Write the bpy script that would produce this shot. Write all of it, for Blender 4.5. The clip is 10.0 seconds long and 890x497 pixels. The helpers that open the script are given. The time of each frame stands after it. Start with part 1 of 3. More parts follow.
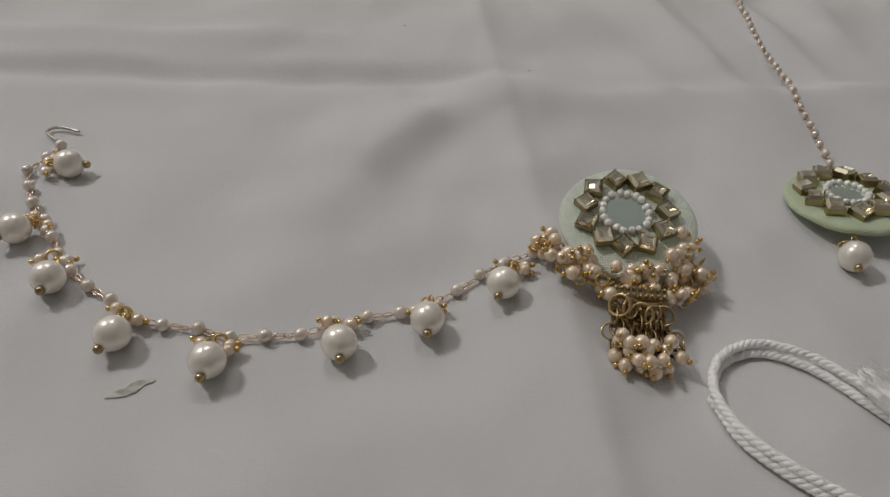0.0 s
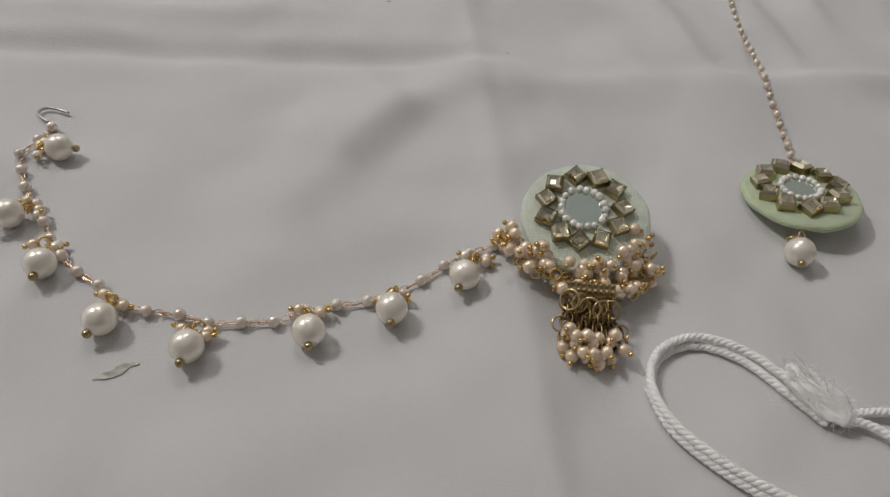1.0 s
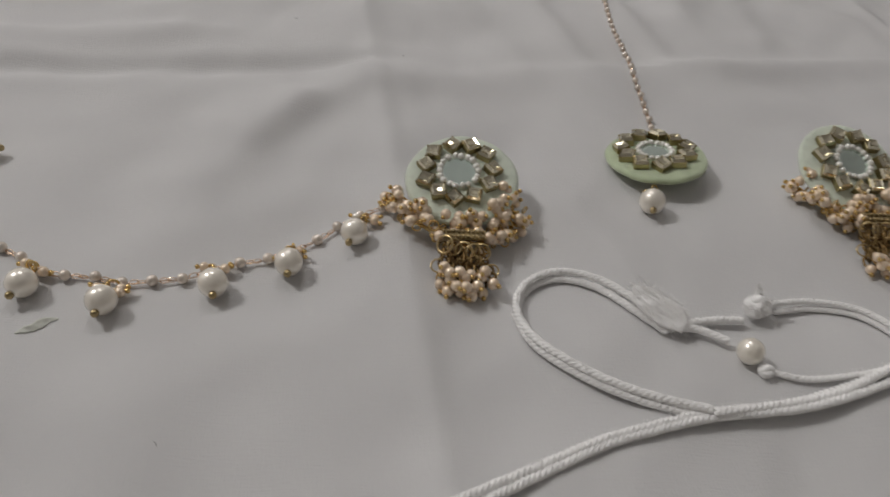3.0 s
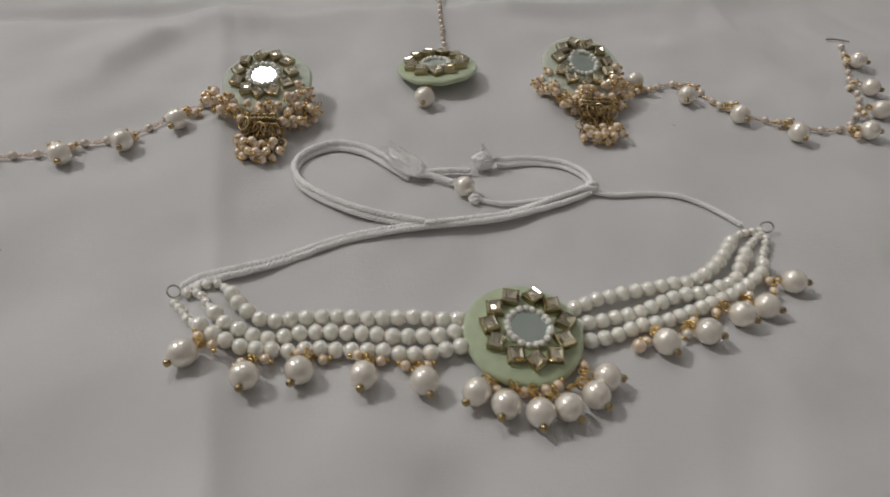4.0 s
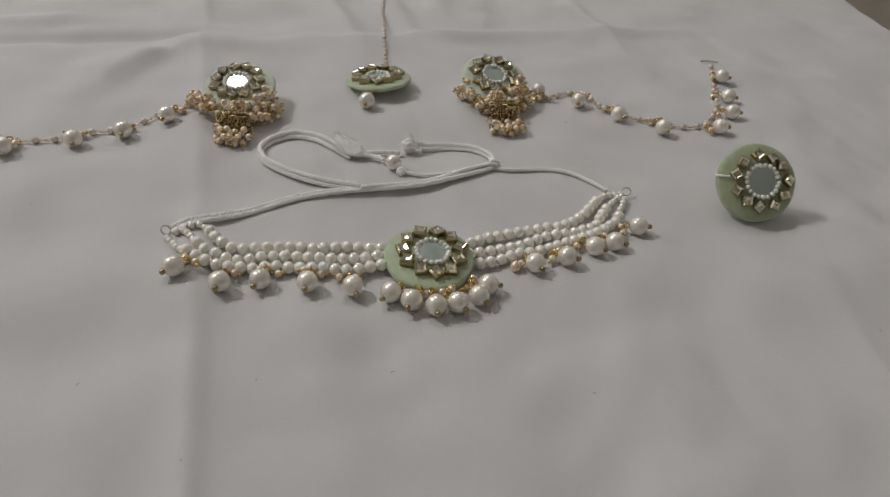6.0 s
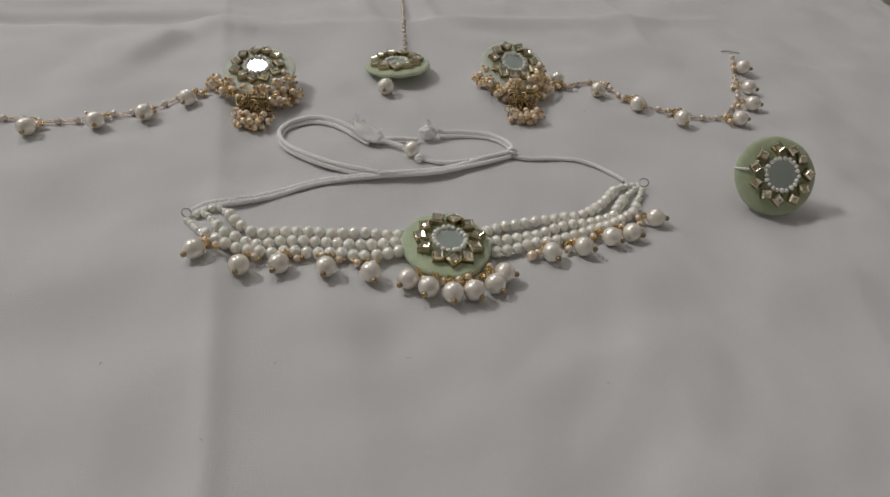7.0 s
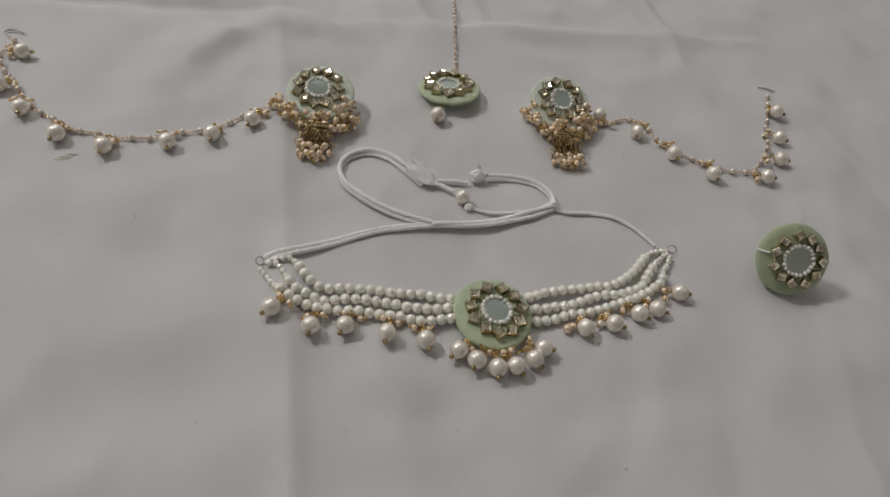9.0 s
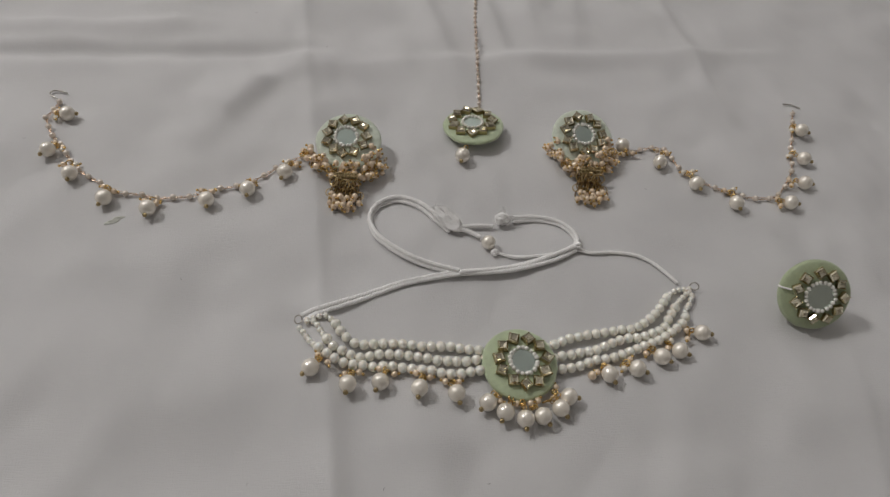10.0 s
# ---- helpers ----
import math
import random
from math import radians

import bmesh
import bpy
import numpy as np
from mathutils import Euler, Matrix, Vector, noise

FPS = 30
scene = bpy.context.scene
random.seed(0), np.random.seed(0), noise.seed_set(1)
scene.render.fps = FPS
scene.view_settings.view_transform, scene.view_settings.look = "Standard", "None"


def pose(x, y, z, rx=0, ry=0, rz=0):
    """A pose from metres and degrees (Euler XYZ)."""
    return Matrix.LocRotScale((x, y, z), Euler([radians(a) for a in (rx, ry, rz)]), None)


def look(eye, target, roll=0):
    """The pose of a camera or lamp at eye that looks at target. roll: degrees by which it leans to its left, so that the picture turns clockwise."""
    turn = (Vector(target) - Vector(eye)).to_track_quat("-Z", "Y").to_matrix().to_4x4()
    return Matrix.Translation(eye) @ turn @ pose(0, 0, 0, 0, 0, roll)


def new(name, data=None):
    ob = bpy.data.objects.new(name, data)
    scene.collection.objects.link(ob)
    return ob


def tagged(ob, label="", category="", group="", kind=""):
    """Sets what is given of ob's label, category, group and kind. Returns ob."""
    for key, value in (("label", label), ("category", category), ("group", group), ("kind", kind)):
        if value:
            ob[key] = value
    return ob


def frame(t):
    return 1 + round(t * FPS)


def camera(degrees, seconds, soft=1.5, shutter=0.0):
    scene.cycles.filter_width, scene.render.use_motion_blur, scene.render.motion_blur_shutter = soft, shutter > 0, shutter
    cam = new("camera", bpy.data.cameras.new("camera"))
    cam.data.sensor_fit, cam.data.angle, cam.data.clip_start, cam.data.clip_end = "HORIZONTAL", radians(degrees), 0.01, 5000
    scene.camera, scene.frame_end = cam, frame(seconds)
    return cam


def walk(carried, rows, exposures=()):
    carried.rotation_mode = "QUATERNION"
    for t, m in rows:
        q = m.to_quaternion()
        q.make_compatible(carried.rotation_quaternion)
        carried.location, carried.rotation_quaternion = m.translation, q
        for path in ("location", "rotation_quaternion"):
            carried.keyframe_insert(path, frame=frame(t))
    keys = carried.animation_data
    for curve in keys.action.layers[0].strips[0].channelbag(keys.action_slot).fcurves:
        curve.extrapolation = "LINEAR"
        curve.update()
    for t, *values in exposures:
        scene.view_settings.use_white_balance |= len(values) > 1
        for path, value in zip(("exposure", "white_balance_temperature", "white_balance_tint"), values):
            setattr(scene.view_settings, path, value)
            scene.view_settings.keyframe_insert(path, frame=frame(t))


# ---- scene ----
cam = camera(63.6, 10.0, soft=1.4, shutter=0.2)
EXPOSURE = [(0.0, -0.22), (1.0, -0.03), (2.0, -0.02), (3.3, -0.16), (4.0, -0.08), (4.6, -0.02), (5.0, -0.02), (5.5, -0.08), (7.5, -0.10), (10.0, -0.13)]
PATH = [
    (0, (-0.11065, 0.00986, 0.10421), (-0.10892, 0.16008, -0.02782), 4.81),
    (0.5, (-0.10861, 0.00962, 0.10583), (-0.10856, 0.15896, -0.02722), 4.55),
    (1, (-0.10362, 0.01052, 0.11962), (-0.10127, 0.14942, -0.02426), 6.14),
    (1.5, (-0.10437, 0.01288, 0.11905), (-0.10103, 0.15260, -0.02401), 6.50),
    (2, (-0.10517, 0.01186, 0.12118), (-0.10500, 0.15242, -0.02110), 5.28),
    (2.2, (-0.106, 0.013, 0.120), (-0.112, 1.417, -1.304), 4.7),
    (3.3, (-0.070, -0.039, 0.121), (0.081, 1.456, -1.198), 5.1),
    (3.5, (-0.05898, -0.05230, 0.12415), (-0.04579, 0.09707, -0.00819), 4.08),
    (4, (-0.03346, -0.08847, 0.12766), (-0.01505, 0.06099, -0.00395), 4.33),
    (4.5, (-0.01573, -0.11626, 0.13102), (0.00566, 0.03786, 0.00535), 6.31),
    (5, (-0.01576, -0.13148, 0.13294), (0.00912, 0.02250, 0.00776), 5.98),
    (5.5, (-0.01498, -0.15302, 0.13681), (0.01232, 0.00155, 0.01286), 6.10),
    (5.7, (-0.023, -0.154, 0.143), (0.230, 1.427, -1.056), 5.1),
    (6.8, (-0.02348, -0.15370, 0.14159), (0.00026, -0.00100, 0.01463), 5.93),
    (7, (-0.02501, -0.15440, 0.14407), (-0.00317, 0.00046, 0.01941), 5.61),
    (7.5, (-0.03141, -0.15786, 0.15217), (-0.01023, -0.00126, 0.02958), 6.54),
    (8, (-0.03941, -0.14997, 0.16515), (-0.01361, -0.00257, 0.03245), 9.26),
    (8.5, (-0.04870, -0.14220, 0.18185), (-0.02239, -0.00220, 0.04147), 12.12),
    (9, (-0.05215, -0.12889, 0.20186), (-0.02561, 0.00437, 0.05510), 13.29),
    (9.5, (-0.05494, -0.12387, 0.22938), (-0.03341, 0.00675, 0.07946), 11.16),
    (10, (-0.05266, -0.11262, 0.23198), (-0.03525, 0.01415, 0.07827), 8.81),
]
walk(cam, [(t, look(eye, target, roll)) for t, eye, target, roll in PATH], EXPOSURE)

# ---- light ----
world = bpy.data.worlds.new("room_air")
world.use_nodes = True
world.node_tree.nodes["Background"].inputs["Color"].default_value = (0.9, 0.95, 1.0, 1)
world.node_tree.nodes["Background"].inputs["Strength"].default_value = 0.02
scene.world = world
LAMP = Vector((-1.30, 0.72, 1.50))
bulb = new("wall_lamp_light", bpy.data.lights.new("wall_lamp_light", "AREA"))
bulb.data.shape, bulb.data.size, bulb.data.energy = "DISK", 0.28, 13.3
bulb.data.color = (0.97, 0.955, 0.945)
bulb.matrix_world = look(LAMP, (0.0, 0.10, 0.0))


# ---- materials ----
def material(name, color, rough=0.5, metal=0.0, vary=0.0, vary_size=0.004, bump=0.0, bump_size=0.0004, coat=0.0, sheen=0.0, per_object=0.0, ior=1.5, spec=0.5, soft_body=0.0, coat_rough=0.31, coat_ior=2.5):
    """A surface with colour variation at two sizes, fine relief and a change from piece to piece."""
    m = bpy.data.materials.new(name)
    m.use_nodes = True
    nt = m.node_tree
    p = nt.nodes["Principled BSDF"]
    p.inputs["Roughness"].default_value, p.inputs["Metallic"].default_value = rough, metal
    p.inputs["IOR"].default_value, p.inputs["Specular IOR Level"].default_value = ior, spec
    p.inputs["Coat Weight"].default_value, p.inputs["Coat Roughness"].default_value, p.inputs["Coat IOR"].default_value = coat, coat_rough, coat_ior
    if soft_body:
        p.inputs["Subsurface Weight"].default_value, p.inputs["Subsurface Scale"].default_value = soft_body, 0.001
        p.inputs["Subsurface Radius"].default_value = (0.8, 0.9, 1.0)
    p.inputs["Sheen Weight"].default_value = sheen
    p.inputs["Base Color"].default_value = (*color, 1)
    coord = nt.nodes.new("ShaderNodeTexCoord")
    if vary or per_object:
        hue = nt.nodes.new("ShaderNodeHueSaturation")
        hue.inputs["Color"].default_value = (*color, 1)
        total = nt.nodes.new("ShaderNodeMath")
        total.operation, total.inputs[0].default_value, total.inputs[1].default_value = "ADD", 1.0, 0.0
        if vary:
            n1 = nt.nodes.new("ShaderNodeTexNoise")
            n1.inputs["Scale"].default_value, n1.inputs["Detail"].default_value = 1 / vary_size, 4
            nt.links.new(coord.outputs["Object"], n1.inputs["Vector"])
            a = nt.nodes.new("ShaderNodeMapRange")
            a.inputs["From Min"].default_value, a.inputs["From Max"].default_value = 0.3, 0.7
            a.inputs["To Min"].default_value, a.inputs["To Max"].default_value = 1 - vary, 1 + vary
            nt.links.new(n1.outputs["Fac"], a.inputs["Value"])
            nt.links.new(a.outputs["Result"], total.inputs[0])
        if per_object:
            info = nt.nodes.new("ShaderNodeObjectInfo")
            b = nt.nodes.new("ShaderNodeMapRange")
            b.inputs["To Min"].default_value, b.inputs["To Max"].default_value = -per_object, per_object
            nt.links.new(info.outputs["Random"], b.inputs["Value"])
            nt.links.new(b.outputs["Result"], total.inputs[1])
        nt.links.new(total.outputs[0], hue.inputs["Value"])
        nt.links.new(hue.outputs["Color"], p.inputs["Base Color"])
    if bump:
        n2 = nt.nodes.new("ShaderNodeTexNoise")
        n2.inputs["Scale"].default_value, n2.inputs["Detail"].default_value = 1 / bump_size, 3
        nt.links.new(coord.outputs["Object"], n2.inputs["Vector"])
        r = nt.nodes.new("ShaderNodeBump")
        r.inputs["Strength"].default_value, r.inputs["Distance"].default_value = bump, bump_size * 0.5
        nt.links.new(n2.outputs["Fac"], r.inputs["Height"])
        nt.links.new(r.outputs["Normal"], p.inputs["Normal"])
    return m


def weave(m, pitch, depth, shine=0.0):
    """Adds crossed threads of the given pitch to a cloth material."""
    nt = m.node_tree
    p = nt.nodes["Principled BSDF"]
    coord = nt.nodes.new("ShaderNodeTexCoord")
    waves = []
    for axis in ("X", "Y"):
        w = nt.nodes.new("ShaderNodeTexWave")
        w.wave_type, w.bands_direction = "BANDS", axis
        w.inputs["Scale"].default_value = 0.314 / pitch
        w.inputs["Distortion"].default_value, w.inputs["Detail"].default_value = 1.5, 2
        w.inputs["Detail Scale"].default_value = 3
        nt.links.new(coord.outputs["Object"], w.inputs["Vector"])
        waves.append(w)
    add = nt.nodes.new("ShaderNodeMath")
    add.operation = "ADD"
    nt.links.new(waves[0].outputs["Fac"], add.inputs[0])
    nt.links.new(waves[1].outputs["Fac"], add.inputs[1])
    r = nt.nodes.new("ShaderNodeBump")
    r.inputs["Strength"].default_value, r.inputs["Distance"].default_value = depth, pitch * 0.4
    nt.links.new(add.outputs[0], r.inputs["Height"])
    nt.links.new(r.outputs["Normal"], p.inputs["Normal"])
    if shine:
        p.inputs["Anisotropic"].default_value = shine
    return m


def threads(m):
    """Fine uneven cotton threads in both directions, as relief and a slight change of tone."""
    nt = m.node_tree
    p = nt.nodes["Principled BSDF"]
    coord = nt.nodes.new("ShaderNodeTexCoord")
    add = nt.nodes.new("ShaderNodeMath")
    add.operation = "ADD"
    for k, scale in enumerate(((260, 2600, 1), (2600, 420, 1))):
        mapping = nt.nodes.new("ShaderNodeMapping")
        mapping.inputs["Scale"].default_value = scale
        n = nt.nodes.new("ShaderNodeTexNoise")
        n.inputs["Scale"].default_value, n.inputs["Detail"].default_value = 1.0, 2
        nt.links.new(coord.outputs["Object"], mapping.inputs["Vector"])
        nt.links.new(mapping.outputs["Vector"], n.inputs["Vector"])
        nt.links.new(n.outputs["Fac"], add.inputs[k])
    r = nt.nodes.new("ShaderNodeBump")
    r.inputs["Strength"].default_value, r.inputs["Distance"].default_value = 0.4, 0.0003
    nt.links.new(add.outputs[0], r.inputs["Height"])
    nt.links.new(r.outputs["Normal"], p.inputs["Normal"])
    return m


COTTON = threads(material("white_cotton_sheet", (0.66, 0.65, 0.645), 0.9, vary=0.03, vary_size=0.035, sheen=0.15, spec=0.15))
CORD = material("white_cotton_cord", (0.985, 0.972, 0.955), 0.9, vary=0.03, vary_size=0.002, bump=0.3, bump_size=0.0006, spec=0.1)
PEARL = material("white_pearl", (0.93, 0.865, 0.755), 0.36, metal=0.28, vary=0.03, vary_size=0.4, coat=1.0, per_object=0.05, coat_rough=0.13, coat_ior=2.2)
IVORY = material("ivory_pearl", (1.0, 0.952, 0.83), 0.45, vary=0.02, vary_size=0.5, coat=1.0, per_object=0.02, coat_rough=0.15, coat_ior=2.3, soft_body=0.5)
PEACH = material("peach_pearl", (0.87, 0.69, 0.50), 0.34, metal=0.25, vary=0.04, vary_size=0.5, coat=1.0, per_object=0.08, soft_body=0.2, coat_rough=0.12, coat_ior=2.0)
BLUSH = material("blush_pearl", (0.80, 0.70, 0.60), 0.34, metal=0.25, vary=0.04, vary_size=0.5, coat=1.0, per_object=0.08, soft_body=0.2, coat_rough=0.12, coat_ior=2.0)
SEED = material("white_seed_pearl", (0.90, 0.88, 0.81), 0.35, vary=0.03, vary_size=0.5, coat=1.0, per_object=0.08, coat_rough=0.12, coat_ior=1.8)
GOLD = material("gold_metal", (0.72, 0.51, 0.21), 0.24, metal=1.0, vary=0.12, vary_size=0.001, bump=0.15, bump_size=0.0004, per_object=0.12)
TASSEL = material("dark_gold_chain", (0.24, 0.155, 0.065), 0.36, metal=1.0, vary=0.2, vary_size=0.4, per_object=0.25)
ROSE = material("rose_gold_wire", (0.80, 0.60, 0.44), 0.25, metal=1.0, vary=0.1, vary_size=0.001, per_object=0.12)
PALEGOLD = material("pale_gold_wire", (0.55, 0.42, 0.22), 0.28, metal=1.0, vary=0.12, vary_size=0.001, per_object=0.2)
BRASS = material("dark_brass_bead", (0.42, 0.33, 0.18), 0.28, metal=1.0, vary=0.12, vary_size=0.0006, per_object=0.15)
STEEL = material("steel_wire", (0.48, 0.45, 0.41), 0.3, metal=1.0, vary=0.12, vary_size=0.001)
# earring discs: the same green satin, its bright sheen put into a paler colour
LIT_SATIN = weave(material("lit_green_satin", (0.83, 0.90, 0.75), 0.40, vary=0.07, vary_size=0.003, sheen=0.5, spec=0.6), 0.0004, 0.7, 0.6)
# ring disc: the same satin, darkened for the shade on its averted face
SHADED_SATIN = weave(material("shaded_green_satin", (0.46, 0.53, 0.33), 0.5, vary=0.07, vary_size=0.003, sheen=0.4, spec=0.4), 0.00045, 0.5, 0.5)
SATIN = weave(material("pale_green_satin", (0.57, 0.66, 0.43), 0.45, vary=0.07, vary_size=0.003, sheen=0.5, spec=0.4), 0.00045, 0.5, 0.5)
GREENGLASS = material("mirror_glass", (0.72, 0.83, 0.77), 0.03, metal=1.0, vary=0.03, vary_size=0.002)
STONE = material("foiled_glass_stone", (0.76, 0.71, 0.55), 0.05, metal=1.0, vary=0.15, vary_size=0.0012, per_object=0.18)
SETTING = material("antique_gold_setting", (0.42, 0.35, 0.19), 0.3, metal=1.0, vary=0.15, vary_size=0.001, per_object=0.15)
SCRAPCLOTH = material("pale_grey_scrap", (0.70, 0.71, 0.64), 0.9, vary=0.1, vary_size=0.001)
FIBRE = material("grey_lint", (0.36, 0.35, 0.34), 0.9, vary=0.1, vary_size=0.001)
WALLPAINT = material("cream_wall_paint", (0.86, 0.85, 0.84), 0.8, vary=0.03, vary_size=0.3, bump=0.1, bump_size=0.01)
# unseen south wall: darkened in place of a person blocking the light there
DIMMED_WALL = material("dimmed_south_wall", (0.60, 0.56, 0.52), 0.85, vary=0.06, vary_size=0.1)
CEILPAINT = material("white_ceiling_paint", (0.90, 0.90, 0.90), 0.85, vary=0.02, vary_size=0.4, bump=0.1, bump_size=0.01)
TILE = material("beige_floor_tile", (0.42, 0.36, 0.29), 0.4, vary=0.08, vary_size=0.15)
WOOD = material("brown_bed_wood", (0.24, 0.17, 0.12), 0.5, vary=0.15, vary_size=0.02, bump=0.2, bump_size=0.004)
MATTRESS = weave(material("mattress_cloth", (0.6, 0.58, 0.55), 0.9, vary=0.03, vary_size=0.05), 0.002, 0.3)

GLOW = material("lit_diffuser", (0.9, 0.9, 0.9), 0.6)
GLOW.node_tree.nodes["Principled BSDF"].inputs["Emission Color"].default_value = (1, 0.97, 0.96, 1)
GLOW.node_tree.nodes["Principled BSDF"].inputs["Emission Strength"].default_value = 4.2

# ---- building tools ----
MM = 0.001
rng = random.Random(7)


def mesh_of(bm, name, mat, smooth=True):
    me = bpy.data.meshes.new(name)
    bm.normal_update()
    bm.to_mesh(me)
    bm.free()
    if smooth:
        me.polygons.foreach_set("use_smooth", [True] * len(me.polygons))
    me.materials.append(mat)
    return me


def put(name, me, parent, m=None, label=""):
    """One mesh object under a thing or a part; m is its pose in the world."""
    ob = new(name, me)
    world_m = m if m is not None else Matrix.Identity(4)
    if parent is not None:
        ob.parent = parent
        ob.matrix_parent_inverse = true_pose(parent).inverted()
    ob.matrix_basis = world_m
    if label:
        tagged(ob, label)
    return ob


def true_pose(ob):
    if ob.parent is None:
        return ob.matrix_basis.copy()
    return true_pose(ob.parent) @ ob.matrix_parent_inverse @ ob.matrix_basis


def thing(name, place, label, category, group="", kind=""):
    ob = new(name)
    ob.empty_display_size = 0.01
    ob.matrix_basis = Matrix.Translation(place)
    return tagged(ob, label, category, group, kind)


def at(p, r=(1, 1, 1), turn=None):
    return Matrix.LocRotScale(Vector(p), turn, Vector(r))


def ball(name, mat, seg=14, rings=9, squash=1.0, hole=True):
    bm = bmesh.new()
    bmesh.ops.create_uvsphere(bm, u_segments=seg, v_segments=rings, radius=1.0)
    for v in bm.verts:
        if hole and abs(v.co.z) > 0.99:
            v.co.z *= 0.93
        v.co.z *= squash
    return mesh_of(bm, name, mat)


def torus(name, mat, wire=0.18, long=1.0, seg=16, sides=6, gap=0):
    """A loop of unit radius in its own xy plane; long stretches it along x; gap leaves segments out."""
    bm = bmesh.new()
    rows = []
    n = seg - gap
    for i in range(n + (1 if gap else 0)):
        a = 2 * math.pi * i / seg
        c = Vector((math.cos(a) * long, math.sin(a), 0))
        out = Vector((math.cos(a), math.sin(a) * long, 0)).normalized()
        rows.append([bm.verts.new(c + (out * math.cos(b) + Vector((0, 0, 1)) * math.sin(b)) * wire) for b in [2 * math.pi * k / sides for k in range(sides)]])
    for i in range(n if gap else n):
        j = (i + 1) % len(rows) if not gap else i + 1
        if j >= len(rows):
            break
        for k in range(sides):
            bm.faces.new((rows[i][k], rows[j][k], rows[j][(k + 1) % sides], rows[i][(k + 1) % sides]))
    return mesh_of(bm, name, mat)


def smooth_path(points, step):
    """Points at even steps along a smooth curve through the given points."""
    pts = [Vector(p) for p in points]
    pts = [pts[0] * 2 - pts[1]] + pts + [pts[-1] * 2 - pts[-2]]
    fine = []
    for i in range(1, len(pts) - 2):
        a, b, c, d = pts[i - 1:i + 3]
        for k in range(24):
            u = k / 24
            fine.append(0.5 * (2 * b + (c - a) * u + (2 * a - 5 * b + 4 * c - d) * u * u + (3 * b - a - 3 * c + d) * u ** 3))
    fine.append(pts[-2])
    out, left = [fine[0].copy()], step
    for p, q in zip(fine, fine[1:]):
        span = (q - p).length
        done = 0.0
        while span - done >= left:
            done += left
            out.append(p.lerp(q, done / span))
            left = step
        left -= span - done
    return out


def tube(bm, path, radius, sides=6, ends=True):
    """A round wire along a path of points; radius is a number or a function of the share of the way."""
    rows = []
    up = Vector((0, 0, 1))
    last = None
    for i, p in enumerate(path):
        d = (path[min(i + 1, len(path) - 1)] - path[max(i - 1, 0)]).normalized()
        s = d.cross(up if abs(d.z) < 0.95 else Vector((1, 0, 0))).normalized()
        if last is not None and s.dot(last) < 0:
            s = -s
        last = s
        t = s.cross(d)
        r = radius(i / max(1, len(path) - 1)) if callable(radius) else radius
        rows.append([bm.verts.new(p + (s * math.cos(a) + t * math.sin(a)) * r) for a in [2 * math.pi * k / sides for k in range(sides)]])
    for a, b in zip(rows, rows[1:]):
        for k in range(sides):
            bm.faces.new((a[k], a[(k + 1) % sides], b[(k + 1) % sides], b[k]))
    if ends:
        bm.faces.new(rows[0])
        bm.faces.new(rows[-1][::-1])


def wire(name, path, radius, mat, parent, label="", sides=6):
    bm = bmesh.new()
    tube(bm, path, radius, sides)
    return put(name, mesh_of(bm, name, mat), parent, None, label)


def aim(d, roll=0.0):
    """The turn that lays a mesh's z axis along d."""
    return Vector(d).to_track_quat("Z", "Y") @ Euler((0, 0, roll)).to_quaternion()


def lie(d, roll=0.0):
    """The turn that lays a mesh's x axis along d."""
    return Vector(d).to_track_quat("X", "Z") @ Euler((roll, 0, 0)).to_quaternion()


def flat(p, z):
    return Vector((p[0] * MM, p[1] * MM, z * MM))


BIG_PEARL = ball("drop_pearl", PEARL, 28, 18)
STRAND_PEARL = ball("strand_pearl", IVORY, 18, 12, 0.96)
CHAIN_PEARL = ball("chain_pearl", BLUSH, 14, 9)
WHITE_SMALL = ball("small_pearl", PEARL, 14, 9)
PEACH_SMALL = ball("cluster_pearl", PEACH, 14, 9)
SEED_BEAD = ball("seed_bead", SEED, 12, 8, 0.85)
GOLD_BALL = ball("gold_bead", GOLD, 10, 7)
BRASS_BALL = ball("brass_bead", BRASS, 12, 8)
GOLD_LOOP = torus("gold_loop", GOLD, 0.22, 1.0)
ROSE_LINK = torus("chain_link", ROSE, 0.19, 1.7)
TASSEL_RING = torus("tassel_ring", PALEGOLD, 0.14, 1.0, 20)
GOLD_LINK = torus("tassel_link", TASSEL, 0.22, 1.5)

# ---- the room ----
def box(name, lo, hi, mat, parent=None, label="", bevel=0.0, kind="", category=""):
    bm = bmesh.new()
    bmesh.ops.create_cube(bm, size=1.0)
    for v in bm.verts:
        v.co = Vector([(a + b) / 2 + c * (b - a) for a, b, c in zip(lo, hi, v.co)])
    if bevel:
        bmesh.ops.bevel(bm, geom=bm.edges[:], offset=bevel, segments=3, affect="EDGES")
    ob = put(name, mesh_of(bm, name, mat, False), parent, None, label)
    if kind or category:
        tagged(ob, label, category, "", kind)
    return ob


box("floor", (-2.2, -2.2, -0.60), (2.2, 2.2, -0.50), TILE, label="beige tiled floor under the bed", kind="structure", category="floor")
box("wall_west", (-1.72, -2.2, -0.50), (-1.60, 2.2, 2.1), WALLPAINT, label="cream painted wall beside the bed", kind="structure", category="wall")
box("wall_east", (2.08, -2.2, -0.50), (2.2, 2.2, 2.1), WALLPAINT, label="cream painted wall", kind="structure", category="wall")
box("wall_north", (-1.60, 2.08, -0.50), (2.08, 2.2, 2.1), WALLPAINT, label="cream painted wall", kind="structure", category="wall")
